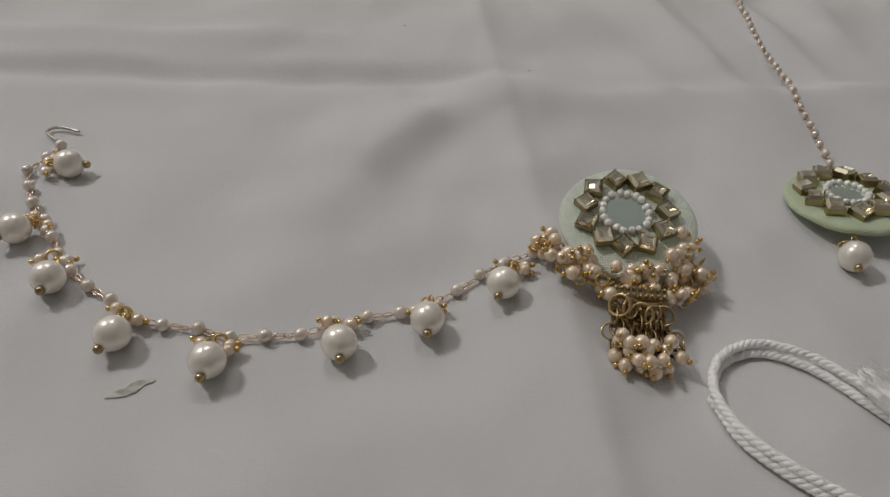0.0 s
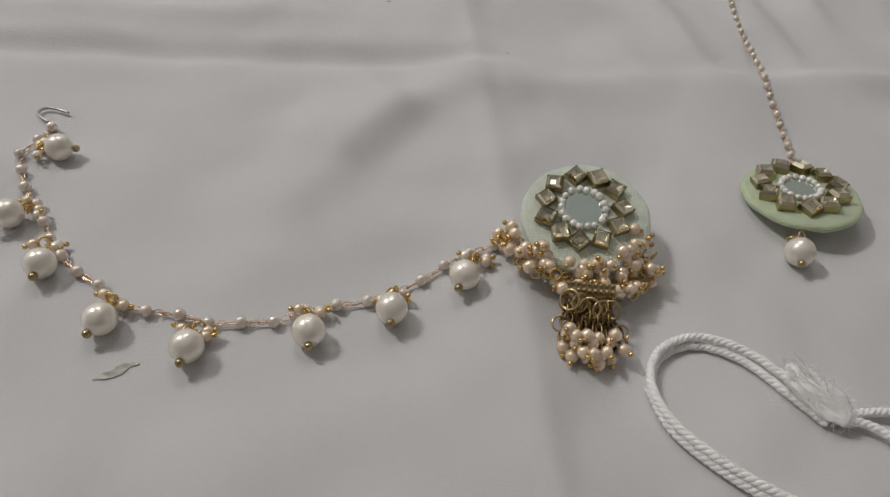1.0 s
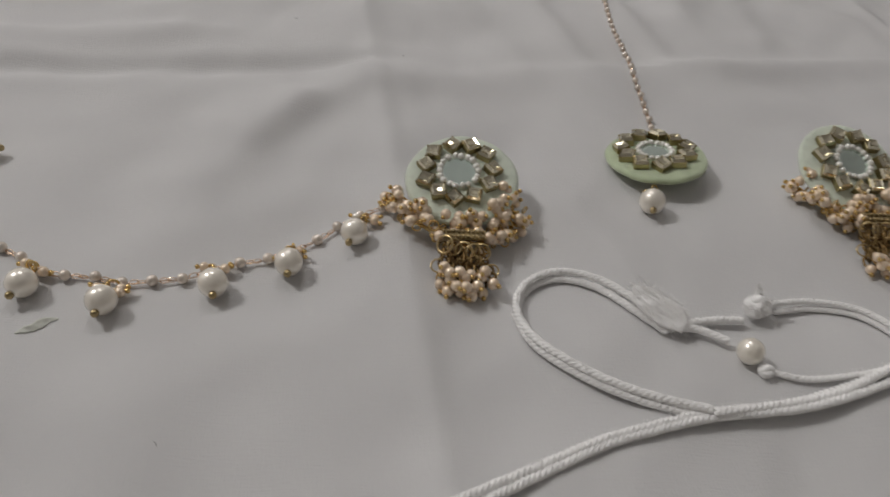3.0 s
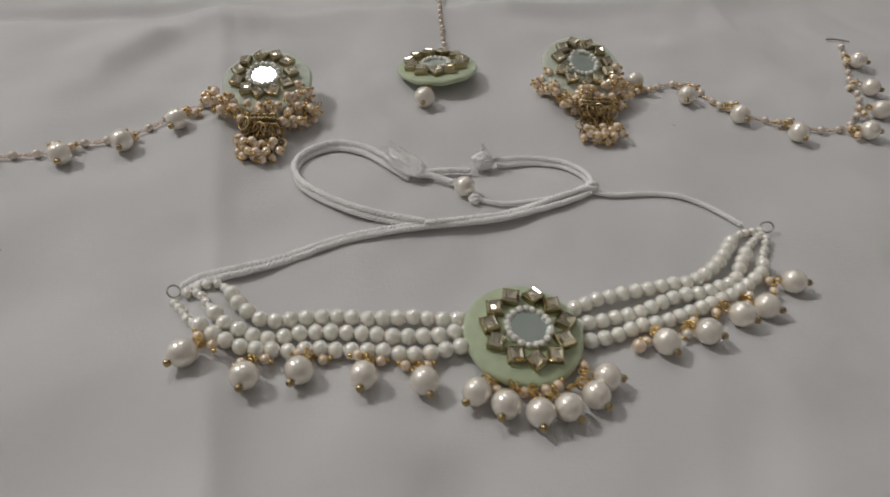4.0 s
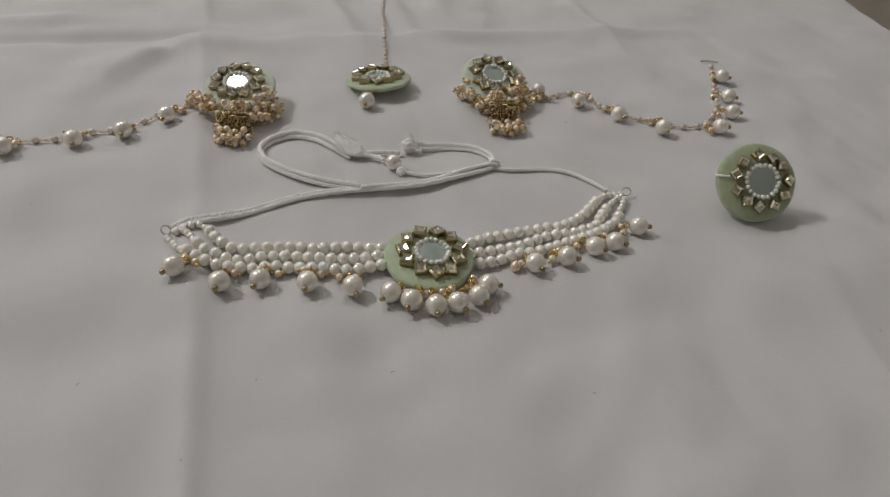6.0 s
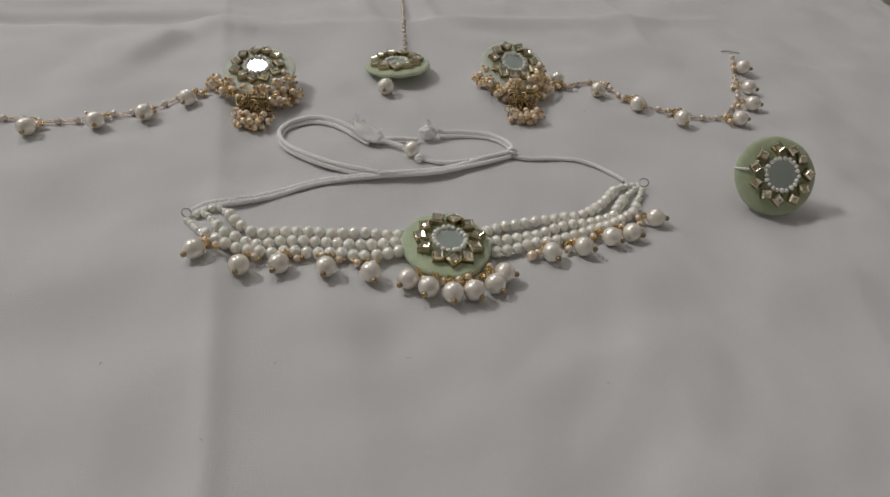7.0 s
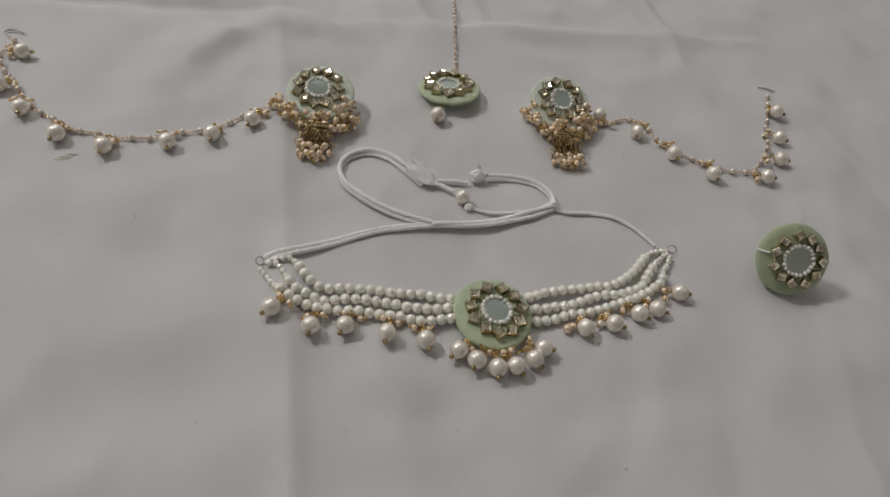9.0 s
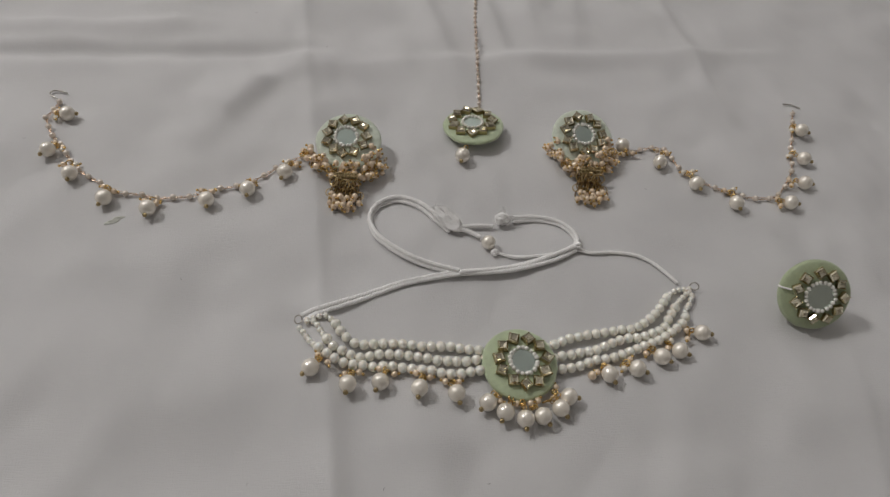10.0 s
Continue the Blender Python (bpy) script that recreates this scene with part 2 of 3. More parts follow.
# out of view; its darker colour is added to cut the light from this side
box("wall_south", (-1.60, -2.2, -0.50), (2.08, -2.08, 2.1), DIMMED_WALL, label="unseen wall, darkened to hold back light from the south", kind="structure", category="wall")
box("ceiling", (-1.72, -2.2, 2.1), (2.2, 2.2, 2.2), CEILPAINT, label="white painted ceiling", kind="structure", category="ceiling")

# the lamp on the west wall: its disc of light stands just in front of the housing
lamp = thing("wall_lamp", LAMP, "round white wall lamp, switched on", "lamp")
back = look(LAMP, (0.0, 0.10, 0.0))
bm = bmesh.new()
bmesh.ops.create_cone(bm, cap_ends=True, segments=40, radius1=0.15, radius2=0.14, depth=0.03, matrix=Matrix.Translation((0, 0, 0.025)))
put("housing", mesh_of(bm, "housing", CEILPAINT, False), lamp, back)
arm_path = [back @ Vector((0, 0, 0.03)), Vector((-1.46, 0.76, 1.60)), Vector((-1.60, 0.78, 1.61))]
wire("bracket", smooth_path(arm_path, 0.01), 0.012, STEEL, lamp)

light = thing("ceiling_light", (-0.42, 1.55, 2.1), "round white ceiling light with a glowing diffuser", "lamp")
bm = bmesh.new()
bmesh.ops.create_cone(bm, cap_ends=True, segments=48, radius1=0.48, radius2=0.50, depth=0.03, matrix=Matrix.Translation((-0.42, 1.55, 2.085)))
put("housing", mesh_of(bm, "housing", CEILPAINT, False), light)
bm = bmesh.new()
bmesh.ops.create_cone(bm, cap_ends=True, segments=48, radius1=0.43, radius2=0.45, depth=0.012, matrix=Matrix.Translation((-0.42, 1.55, 2.064)))
put("diffuser", mesh_of(bm, "diffuser", GLOW, False), light, None, "glowing white diffuser")

bed = thing("bed", (-0.4, 0.2, -0.5), "wooden bed with a brown side board under a white sheet", "bed")
box("mattress", (-1.38, -1.2, -0.25), (0.308, 1.5, -0.012), MATTRESS, bed, bevel=0.01)
box("side_board", (0.330, -1.25, -0.42), (0.372, 1.55, -0.030), WOOD, bed, bevel=0.004)
box("base", (-1.40, -1.22, -0.42), (0.328, 1.52, -0.252), WOOD, bed, bevel=0.004)
for px, py in ((-1.36, -1.18), (0.30, -1.18), (-1.36, 1.48), (0.30, 1.48)):
    box("leg", (px - 0.03, py - 0.03, -0.50), (px + 0.03, py + 0.03, -0.42), WOOD, bed, bevel=0.004)


# ---- the sheet ----
def ridge(x, y, ax, ay, bx, by, width, height, fade=20.0, lean=1.0):
    """A crease from a to b, millimetres: its side to the right of the way is lean times as wide as the other."""
    dx, dy = bx - ax, by - ay
    span = math.hypot(dx, dy)
    u = ((x - ax) * dx + (y - ay) * dy) / span
    d = ((x - ax) * dy - (y - ay) * dx) / span
    w = np.where(d > 0, width * lean, width)
    out = np.maximum(0, np.maximum(-u, u - span))
    return height * np.exp(-np.abs(d / w) ** (1.4 if width < 5 else 2.0)) * np.exp(-(out / fade) ** 2)


# from x, y to x, y, then width, height, fade and lean, all in millimetres but the last
LONG_FOLDS = [
    (-116, 350, -60, -60, 3.0, 0.95, 60, 1.6),
    (-60, -60, -46, -180, 3.0, 0.8, 60, 1.6),
    (-114, 350, -84, 130, 12, 1.4, 40, 1.5),
    (-70, 20, -52, -120, 9, 1.0, 40, 1.3),
    (-340, 181, -106, 209, 5.0, -2.4, 20, 1.3),
    (-330, 204, -190, 222, 6.0, 1.8, 40, 1.2),
    (-142, 138, -131, 160, 18, 1.8, 10, 0.5),
    (-131, 160, -118, 179, 18, 2.5, 7, 0.45),
]
FAR_FOLDS = [
    (-118, 179, -101, 191, 18, 2.5, 7, 0.45),
    (-101, 191, -78, 198, 16, 1.9, 10, 0.45),
    (-60, 200, 20, 216, 7, 2.7, 22, 1.8),
    (20, 216, 150, 236, 5, 2.25, 30, 1.5),
    (104, 340, 121, 212, 4, 1.9, 18, 2.0),
    (62, 340, 52, 250, 6, 2.0, 18, 1.6),
    (24, 340, 26, 262, 5, 1.6, 18, 1.6),
    (146, 85, 122, -60, 4, 0.8, 30, 2.2),
]
NEAR_FOLDS = [
    (165, 60, 196, -50, 6, 1.0, 30, 1.8),
    (150, 40, 230, -30, 7, 1.0, 30, 1.6),
    (200, 175, 300, 150, 7, 1.5, 40, 1.6),
    (-30, -20, -22, -130, 8, 0.9, 40, 1.6),
    (-220, 40, -90, 12, 12, 0.9, 40, 1.5),
    (-50, 320, -28, 235, 6, 1.9, 24, 1.6),
    (-8, 320, 6, 240, 5, 1.5, 24, 1.6),
]


def sheet_height(x, y):
    """Height of the sheet in millimetres over the bed."""
    z = 0.0 * x
    for folds, depth in ((LONG_FOLDS, 1.3), (FAR_FOLDS, 0.85), (NEAR_FOLDS, 1.35)):
        for ax, ay, bx, by, width, height, fade, lean in folds:
            z = z + ridge(x, y, ax, ay, bx, by, width, height * depth, fade, lean)
    for k in range(14):
        turn, length, phase = 2.4 * k + 0.3, 14.0 + 4.1 * k, 1.7 * k
        bend = 0.8 * np.sin((x * math.sin(turn) - y * math.cos(turn)) / (length * 0.6) + phase)
        z = z + 0.0085 * length * np.sin((x * math.cos(turn) + y * math.sin(turn)) * 2 * math.pi / length + bend + phase) * (0.6 + 0.4 * np.sin(x / 37 + y / 53 + k))
    return z - 0.5


def make_sheet():
    fine_x, fine_y = np.arange(-0.300, 0.3081, 0.002), np.arange(-0.130, 0.3601, 0.002)
    xs = np.concatenate([np.linspace(-1.385, -0.31, 40), fine_x])
    ys = np.concatenate([np.linspace(-1.205, -0.14, 40), fine_y, np.linspace(0.37, 1.505, 40)])
    drop = [(0.3105, -0.0006), (0.3130, -0.0022), (0.3150, -0.005), (0.3165, -0.010), (0.3175, -0.02), (0.318, -0.05), (0.3185, -0.09)]
    X, Y = np.meshgrid(xs, ys)
    Z = np.asarray(sheet_height(X * 1000, Y * 1000)) * 0.001
    far = np.clip((np.abs(Y - 0.115) - 0.245) / 0.1, 0, 1)
    Z = Z * (1 - far)
    cols = [(np.full_like(ys, dx) + 0.0012 * np.sin(ys * 23), ys, Z[:, -1] + dz) for dx, dz in drop]
    X = np.concatenate([X] + [c[0][:, None] for c in cols], axis=1)
    Y = np.concatenate([Y] + [c[1][:, None] for c in cols], axis=1)
    Z = np.concatenate([Z] + [c[2][:, None] for c in cols], axis=1)
    h, w = X.shape
    verts = np.stack([X, Y, Z], axis=2).reshape(-1, 3)
    idx = np.arange(h * w).reshape(h, w)
    faces = np.stack([idx[:-1, :-1], idx[:-1, 1:], idx[1:, 1:], idx[1:, :-1]], axis=2).reshape(-1, 4)
    me = bpy.data.meshes.new("bed_sheet")
    me.from_pydata(verts.tolist(), [], faces.tolist())
    me.polygons.foreach_set("use_smooth", [True] * len(me.polygons))
    me.materials.append(COTTON)
    ob = new("bed_sheet", me)
    thick = ob.modifiers.new("thickness", "SOLIDIFY")
    thick.thickness, thick.offset = 0.0004, -1
    return tagged(ob, "creased white cotton bed sheet spread over the mattress", "bed sheet")


make_sheet()


def ground(p):
    """Height of the sheet in metres under a point given in millimetres."""
    return float(sheet_height(p[0] * 1.0, p[1] * 1.0)) * MM


def on(p, z):
    """A point z millimetres over the sheet."""
    return Vector((p[0] * MM, p[1] * MM, ground(p) + z * MM))


# ---- medallions: satin discs with a mirror, seed beads and square stones ----
def disc_mesh(name, radius, thick, dome, cloth):
    """A cloth-covered button: flat back, rounded rim, slightly domed face with the face's middle at z = 0."""
    bm = bmesh.new()
    prof = [(0.0, 0.0), (0.35, -0.12 * dome), (0.62, -0.38 * dome), (0.82, -0.66 * dome), (0.93, -0.85 * dome), (0.975, -dome - thick * 0.10), (1.0, -dome - thick * 0.4), (0.985, -dome - thick * 0.75), (0.94, -dome - thick * 0.97), (0.5, -dome - thick), (0.0, -dome - thick)]
    rows = []
    seg = 72
    for r, z in prof:
        if r == 0:
            rows.append([bm.verts.new((0, 0, z))])
        else:
            rows.append([bm.verts.new((math.cos(2 * math.pi * k / seg) * r * radius * (1 + 0.006 * math.sin(5 * 2 * math.pi * k / seg)), math.sin(2 * math.pi * k / seg) * r * radius, z + (0.00012 * math.sin(9 * 2 * math.pi * k / seg) if r > 0.9 else 0))) for k in range(seg)])
    for a, b in zip(rows, rows[1:]):
        for k in range(seg):
            k2 = (k + 1) % seg
            if len(a) == 1:
                bm.faces.new((a[0], b[k], b[k2]))
            elif len(b) == 1:
                bm.faces.new((a[k], b[0], a[k2]))
            else:
                bm.faces.new((a[k], b[k], b[k2], a[k2]))
    return mesh_of(bm, name, cloth)


def stone_mesh():
    """A square foiled stone with sloping outer facets and a sunken table, 1 across."""
    bm = bmesh.new()
    levels = [(0.47, 0.20, 0), (0.47, 0.36, 0), (0.34, 0.54, 0.0), (0.28, 0.50, 0.02), (0.14, 0.43, 0.07)]
    rows = [[bm.verts.new((sx * s + off, sy * s + off, z)) for sx, sy in ((-1, -1), (1, -1), (1, 1), (-1, 1))] for s, z, off in levels]
    for a, b in zip(rows, rows[1:]):
        for k in range(4):
            bm.faces.new((a[k], a[(k + 1) % 4], b[(k + 1) % 4], b[k]))
    bm.faces.new(rows[-1])
    return mesh_of(bm, "stone", STONE, False)


def setting_mesh():
    """A square metal box with a lip and four corner claws."""
    bm = bmesh.new()
    levels = [(0.44, 0.0), (0.50, 0.04), (0.50, 0.36), (0.475, 0.38), (0.475, 0.22)]
    rows = [[bm.verts.new((sx * s, sy * s, z)) for sx, sy in ((-1, -1), (1, -1), (1, 1), (-1, 1))] for s, z in levels]
    for a, b in zip(rows, rows[1:]):
        for k in range(4):
            bm.faces.new((a[k], a[(k + 1) % 4], b[(k + 1) % 4], b[k]))
    bm.faces.new(rows[-1])
    for sx, sy in ((-1, -1), (1, -1), (1, 1), (-1, 1)):
        bmesh.ops.create_icosphere(bm, subdivisions=1, radius=0.085, matrix=Matrix.Translation((sx * 0.45, sy * 0.45, 0.37)))
    return mesh_of(bm, "setting", SETTING, False)


STONE_MESH, SETTING_MESH = stone_mesh(), setting_mesh()


def mirror_mesh():
    bm = bmesh.new()
    bmesh.ops.create_cone(bm, cap_ends=True, segments=48, radius1=1.0, radius2=0.97, depth=0.14, matrix=Matrix.Translation((0, 0, 0.07)))
    return mesh_of(bm, "mirror", GREENGLASS, False)


MIRROR_MESH = mirror_mesh()


# the turn of each stone of a wreath against the spoke it stands on, in degrees
WREATH = (49, 51, 57, 34, 20, 47, 33, 37, 52, 44, 46)


def medallion(parent, m, radius=14.4, thick=2.6, dome=1.2, mirror=4.2, stones=11, ring=8.9, size=3.8, start=0.3, offset=(0.0, 0.4), seed=1, lean=0.1, cloth=SATIN):
    """The disc, its mirror, the ring of seed beads and the wreath of stones; the face's middle is at m."""
    r = random.Random(seed)
    disc = put("disc", disc_mesh("disc", radius * MM, thick * MM, dome * MM, cloth), parent, m, "pale green satin-covered disc")
    mid = m @ Matrix.Translation((offset[0] * MM, offset[1] * MM, 0))

    def face(x, y):
        q = math.hypot(x + offset[0], y + offset[1]) / radius
        return -dome * 0.95 * q * q

    put("mirror", MIRROR_MESH, disc, mid @ at((0, 0, -0.1 * MM), ((mirror + 0.4) * MM, (mirror + 0.4) * MM, 3.2 * MM)), "round mirror glass")
    beads = round(2 * math.pi * (mirror + 0.9) / 1.72)
    for k in range(beads):
        a = 2 * math.pi * (k + r.uniform(-0.14, 0.14)) / beads
        rr = (mirror + 0.9) * r.uniform(0.97, 1.04)
        put("seed_bead", SEED_BEAD, disc, mid @ at((rr * math.cos(a) * MM, rr * math.sin(a) * MM, 0.62 * MM), [0.93 * MM * r.uniform(0.88, 1.08)] * 3, Euler((r.uniform(-0.6, 0.6), r.uniform(-0.6, 0.6), 0)).to_quaternion()))
    for k in range(stones):
        a = start + 2 * math.pi * k / stones + r.uniform(-0.05, 0.05)
        rr = ring * r.uniform(0.98, 1.03)
        x, y = rr * math.cos(a), rr * math.sin(a)
        turn = a + math.radians(WREATH[(k + seed) % len(WREATH)])
        tip = Euler((r.uniform(-0.14, 0.14) - lean * math.sin(a), r.uniform(-0.14, 0.14) + lean * math.cos(a), 0)).to_quaternion() @ Euler((0, 0, turn)).to_quaternion()
        s = size * MM * r.uniform(0.95, 1.05)
        pm = mid @ at((x * MM, y * MM, (face(x, y) - 0.12) * MM), (s, s, s * 1.2), tip)
        put("setting", SETTING_MESH, disc, pm, "antique gold stone setting")
        put("stone", STONE_MESH, disc, pm, "square cut foiled glass stone")
    return disc


# ---- pearls on pins ----
def pin_pearl(parent, place, d, r, mesh=None, bead=None, name="cluster_pearl", bead_r=0.55):
    """A pearl threaded on a headpin along d with a metal bead at its tip."""
    d = Vector(d).normalized()
    pearl = put(name, mesh or PEACH_SMALL, parent, at(place, [r * MM] * 3, aim(d)))
    put("pin_head", bead or GOLD_BALL, pearl, at(Vector(place) + d * (r + bead_r * 0.7) * MM, [bead_r * MM] * 3))
    return pearl


def drop(parent, centre, cap, root, r=3.4, seed=0, extra=2, white=True):
    """A large pearl on a pin with a brass bead below it, gold loops above it and tiny pearls beside the loops."""
    g = random.Random(seed)
    c = on(centre, r)
    d = (on(cap, r * 0.72) - on(root, r * 0.8)).normalized()
    pearl = put("drop_pearl", BIG_PEARL, parent, at(c, [r * MM * g.uniform(0.97, 1.03), r * MM, r * MM * g.uniform(0.97, 1.03)], aim(d)), "large round white pearl")
    put("end_bead", BRASS_BALL, pearl, at(c + d * (r + 0.45) * MM, [0.95 * MM] * 3), "dark brass end bead")
    top = c - d * (r + 0.8) * MM
    put("pin_loop", GOLD_LOOP, pearl, at(top, [0.9 * MM] * 3, lie(d, g.uniform(0.4, 1.6))))
    base = on(root, 2.0)
    for k in range(3):
        q = top.lerp(base, 0.35 + 0.3 * k) + Vector([g.uniform(-0.9, 0.9) * MM for _ in range(3)])
        q.z = max(q.z, ground(root) + 1.1 * MM)
        put("jump_ring", GOLD_LOOP, pearl, at(q, [g.uniform(0.9, 1.35) * MM] * 3, Euler([g.uniform(0, 3) for _ in range(3)]).to_quaternion()))
    for k in range(extra):
        side = (-1 if k % 2 else 1)
        n = Vector((-d.y, d.x, 0)).normalized() * side
        q = base + n * g.uniform(1.9, 3.0) * MM + d * g.uniform(-1.0, 1.2) * MM
        q.z = ground(root) + g.uniform(1.5, 2.6) * MM
        pin_pearl(parent, q, n + d * g.uniform(-0.5, 0.6) + Vector((0, 0, g.uniform(-0.2, 0.5))), 1.25, WHITE_SMALL if white and g.random() < 0.3 else PEACH_SMALL, name="accent_pearl", bead_r=0.6)
    return pearl


def hook(parent, points, z=1.0):
    path = smooth_path([on(p, z) for p in points], 0.0004)
    return wire("hook", path, 0.38 * MM, STEEL, parent, "bent steel wire hook")


def linked_chain(parent, points, pearl_r=1.36, every=6.6, links=2, z=1.4, mesh=None):
    """Small pearls joined by wire links; returns the chain part, which holds them all."""
    path = smooth_path([on(p, z) for p in points], every * MM)
    fine = smooth_path([on(p, z * 0.7) for p in points], 0.6 * MM)
    chain = wire("chain", fine, 0.17 * MM, ROSE, parent, "rose gold chain with tiny peach pearls", 5)
    for i, p in enumerate(path):
        d = (path[min(i + 1, len(path) - 1)] - path[max(i - 1, 0)]).normalized()
        q = p + Vector((rng.uniform(-0.3, 0.3) * MM, rng.uniform(-0.3, 0.3) * MM, 0))
        put("chain_pearl", mesh or CHAIN_PEARL, chain, at(q, [pearl_r * MM * rng.uniform(0.93, 1.07)] * 3, aim(d)))
        if i + 1 < len(path):
            for k in range(links):
                u = (k + 1) / (links + 1)
                lp = p.lerp(path[i + 1], 0.24 + 0.52 * (k + 0.5) / links)
                lp.z -= 0.3 * MM
                put("chain_link", ROSE_LINK, chain, at(lp, [0.62 * MM] * 3, lie(path[i + 1] - p, 0.4 + 1.2 * (k % 2) + rng.uniform(-0.4, 0.4))))
    return chain

# ---- the choker ----
STRANDS_LEFT = [[(-80.4, 38.7), (-74.6, 40.1), (-71.4, 39.9), (-65.9, 33.2), (-62.9, 30.4), (-58.8, 29.0), (-51.4, 29.8), (-43.4, 30.0), (-35.5, 29.3), (-27.8, 29.3), (-20.1, 28.5), (-13.3, 28.1)], [(-80.3, 38.2), (-76.7, 37.5), (-72.6, 31.7), (-70.0, 27.9), (-66.5, 26.0), (-59.2, 24.0), (-51.5, 25.5), (-43.6, 25.5), (-35.8, 24.5), (-28.6, 23.2), (-21.0, 22.9), (-12.4, 24.2)], [(-82.4, 36.3), (-80.4, 33.2), (-76.9, 28.7), (-73.8, 25.8), (-66.6, 21.5), (-62.7, 20.9), (-55.0, 20.4), (-47.6, 20.4), (-39.8, 19.7), (-32.1, 18.7), (-24.2, 17.7), (-13.6, 19.6)]]
STRANDS_RIGHT = [[(10.9, 31.0), (17.2, 34.0), (24.3, 36.8), (36.0, 38.8), (43.9, 40.7), (47.8, 41.1), (54.4, 45.4), (60.1, 50.9), (64.8, 57.1), (68.1, 60.2), (71.6, 61.8), (76.7, 62.7)], [(12.6, 26.5), (16.1, 27.6), (23.3, 29.3), (30.9, 31.1), (42.2, 36.2), (49.4, 37.4), (59.5, 41.7), (64.1, 47.9), (68.4, 54.2), (72.3, 58.5), (76.5, 62.0)], [(13.2, 22.3), (16.7, 22.3), (24.7, 23.8), (29.0, 26.0), (36.3, 27.2), (43.9, 30.5), (54.1, 35.2), (61.8, 39.5), (67.4, 44.0), (70.2, 47.1), (71.2, 50.1), (74.0, 54.8), (76.8, 60.2)]]
RINGS = [(-82.8, 38.9), (78.2, 63.8)]
DROPS_LEFT = [((-76.0, 17.0), (-78.4, 15.2), (-72.8, 21.0)), ((-62.5, 12.0), (-63.0, 8.2), (-61.7, 17.5)), ((-51.0, 13.5), (-52.1, 11.6), (-48.8, 18.7)), ((-37.0, 11.1), (-36.8, 7.7), (-35.5, 16.9)), ((-23.6, 10.0), (-22.9, 6.8), (-25.5, 15.2))]
DROPS_MIDDLE = [((-12.5, 6.5), (-14.5, 5.0), (-9.0, 10.5)), ((-6.5, 3.0), (-7.8, 0.3), (-4.2, 8.4)), ((0.5, 0.5), (0.5, -2.2), (0.4, 7.2)), ((7.0, 2.0), (9.0, 0.1), (4.1, 6.5)), ((13.9, 5.4), (13.8, 2.0), (9.3, 8.5)), ((17.4, 10.1), (20.6, 10.8), (12.6, 11.6))]
DROPS_RIGHT = [((34.0, 19.5), (34.4, 16.6), (31.6, 22.7)), ((45.0, 22.0), (48.4, 21.0), (41.1, 24.6)), ((56.0, 28.0), (58.4, 26.9), (52.1, 31.5)), ((64.1, 31.4), (68.1, 30.7), (60.2, 35.3)), ((75.1, 40.0), (78.6, 37.8), (69.7, 39.7))]
SMALL_BEAD = [(27.7, 19.6)]
choker = thing("choker_necklace", on((0, 25), 0), "pearl choker necklace with a green satin medallion and white tie cords", "necklace")


def strand(points, flip):
    pts = points if not flip else points[::-1]
    path = smooth_path([on(p, 1.9) for p in pts], 0.2 * MM)
    thread = wire("strand", path[::4], 0.25 * MM, CORD, choker, "strand of ivory pearls", 5)
    gone, nxt = 0.0, 1.0
    for i, p in enumerate(path):
        along = i * 0.2
        if along < nxt:
            continue
        r = 1.2 if along < 11 else 1.98
        d = (path[min(i + 2, len(path) - 1)] - path[max(i - 2, 0)]).normalized()
        q = p + Vector((rng.uniform(-0.12, 0.12) * MM, rng.uniform(-0.15, 0.15) * MM, (r - 1.9 + rng.uniform(0, 0.25)) * MM))
        put("strand_pearl", STRAND_PEARL, thread, at(q, [r * MM * rng.uniform(0.98, 1.03)] * 3, aim(d)))
        nxt = along + (2.35 if r < 1.5 and along + 2.35 < 11 else 3.0 if r < 1.5 else 3.5)


for line in STRANDS_LEFT:
    strand(line, False)
for line in STRANDS_RIGHT:
    strand(line, True)
for p, roll in zip(RINGS, (0.5, -0.4)):
    put("end_ring", torus("end_ring", STEEL, 0.16, 1.15, 24), choker, at(on(p, 2.0), [1.55 * MM] * 3, Euler((0.75, roll * 0.6, 0.9 if p[0] < 0 else -0.3)).to_quaternion()), "small steel end ring")
for k, (c, cap, root) in enumerate(DROPS_LEFT + DROPS_MIDDLE + DROPS_RIGHT):
    drop(choker, c, cap, root, 3.25, seed=40 + k, extra=2 if k < 5 or k > 10 else 1)
pin_pearl(choker, on(SMALL_BEAD[0], 1.8), (0.4, 0.9, 0.1), 1.75, PEACH_SMALL, GOLD_BALL, "accent_pearl")
medallion(choker, pose(0.2 * MM, 22.1 * MM, 5.0 * MM, 7, 2, -4), radius=14.3, thick=2.4, dome=0.9, start=0.25, offset=(0.9, 0.6), seed=21, size=4.0)


# ---- tie cords ----
CORD1 = [(-75.4, 42.9), (-59.5, 51.7), (-45.0, 58.1), (-34.3, 61.5), (-21.0, 65.6), (-0.4, 68.5), (18.7, 74.4), (29.7, 81.4)]
LOOPL = [(-21.0, 66.2), (-34.4, 69.1), (-45.8, 74.6), (-55.3, 83.0), (-58.7, 92.7), (-55.3, 101.4), (-47.2, 105.2), (-37.5, 102.0), (-29.0, 93.7), (-23.6, 88.6)]
CORDP1 = [(-23.6, 88.6), (-17.2, 88.1), (-11.3, 84.9)]
P1 = [(-8.2, 80.8)]
CORDP1B = [(-6.5, 77.6), (2.3, 75.5), (11.8, 76.1), (21.5, 78.0), (29.7, 81.7)]
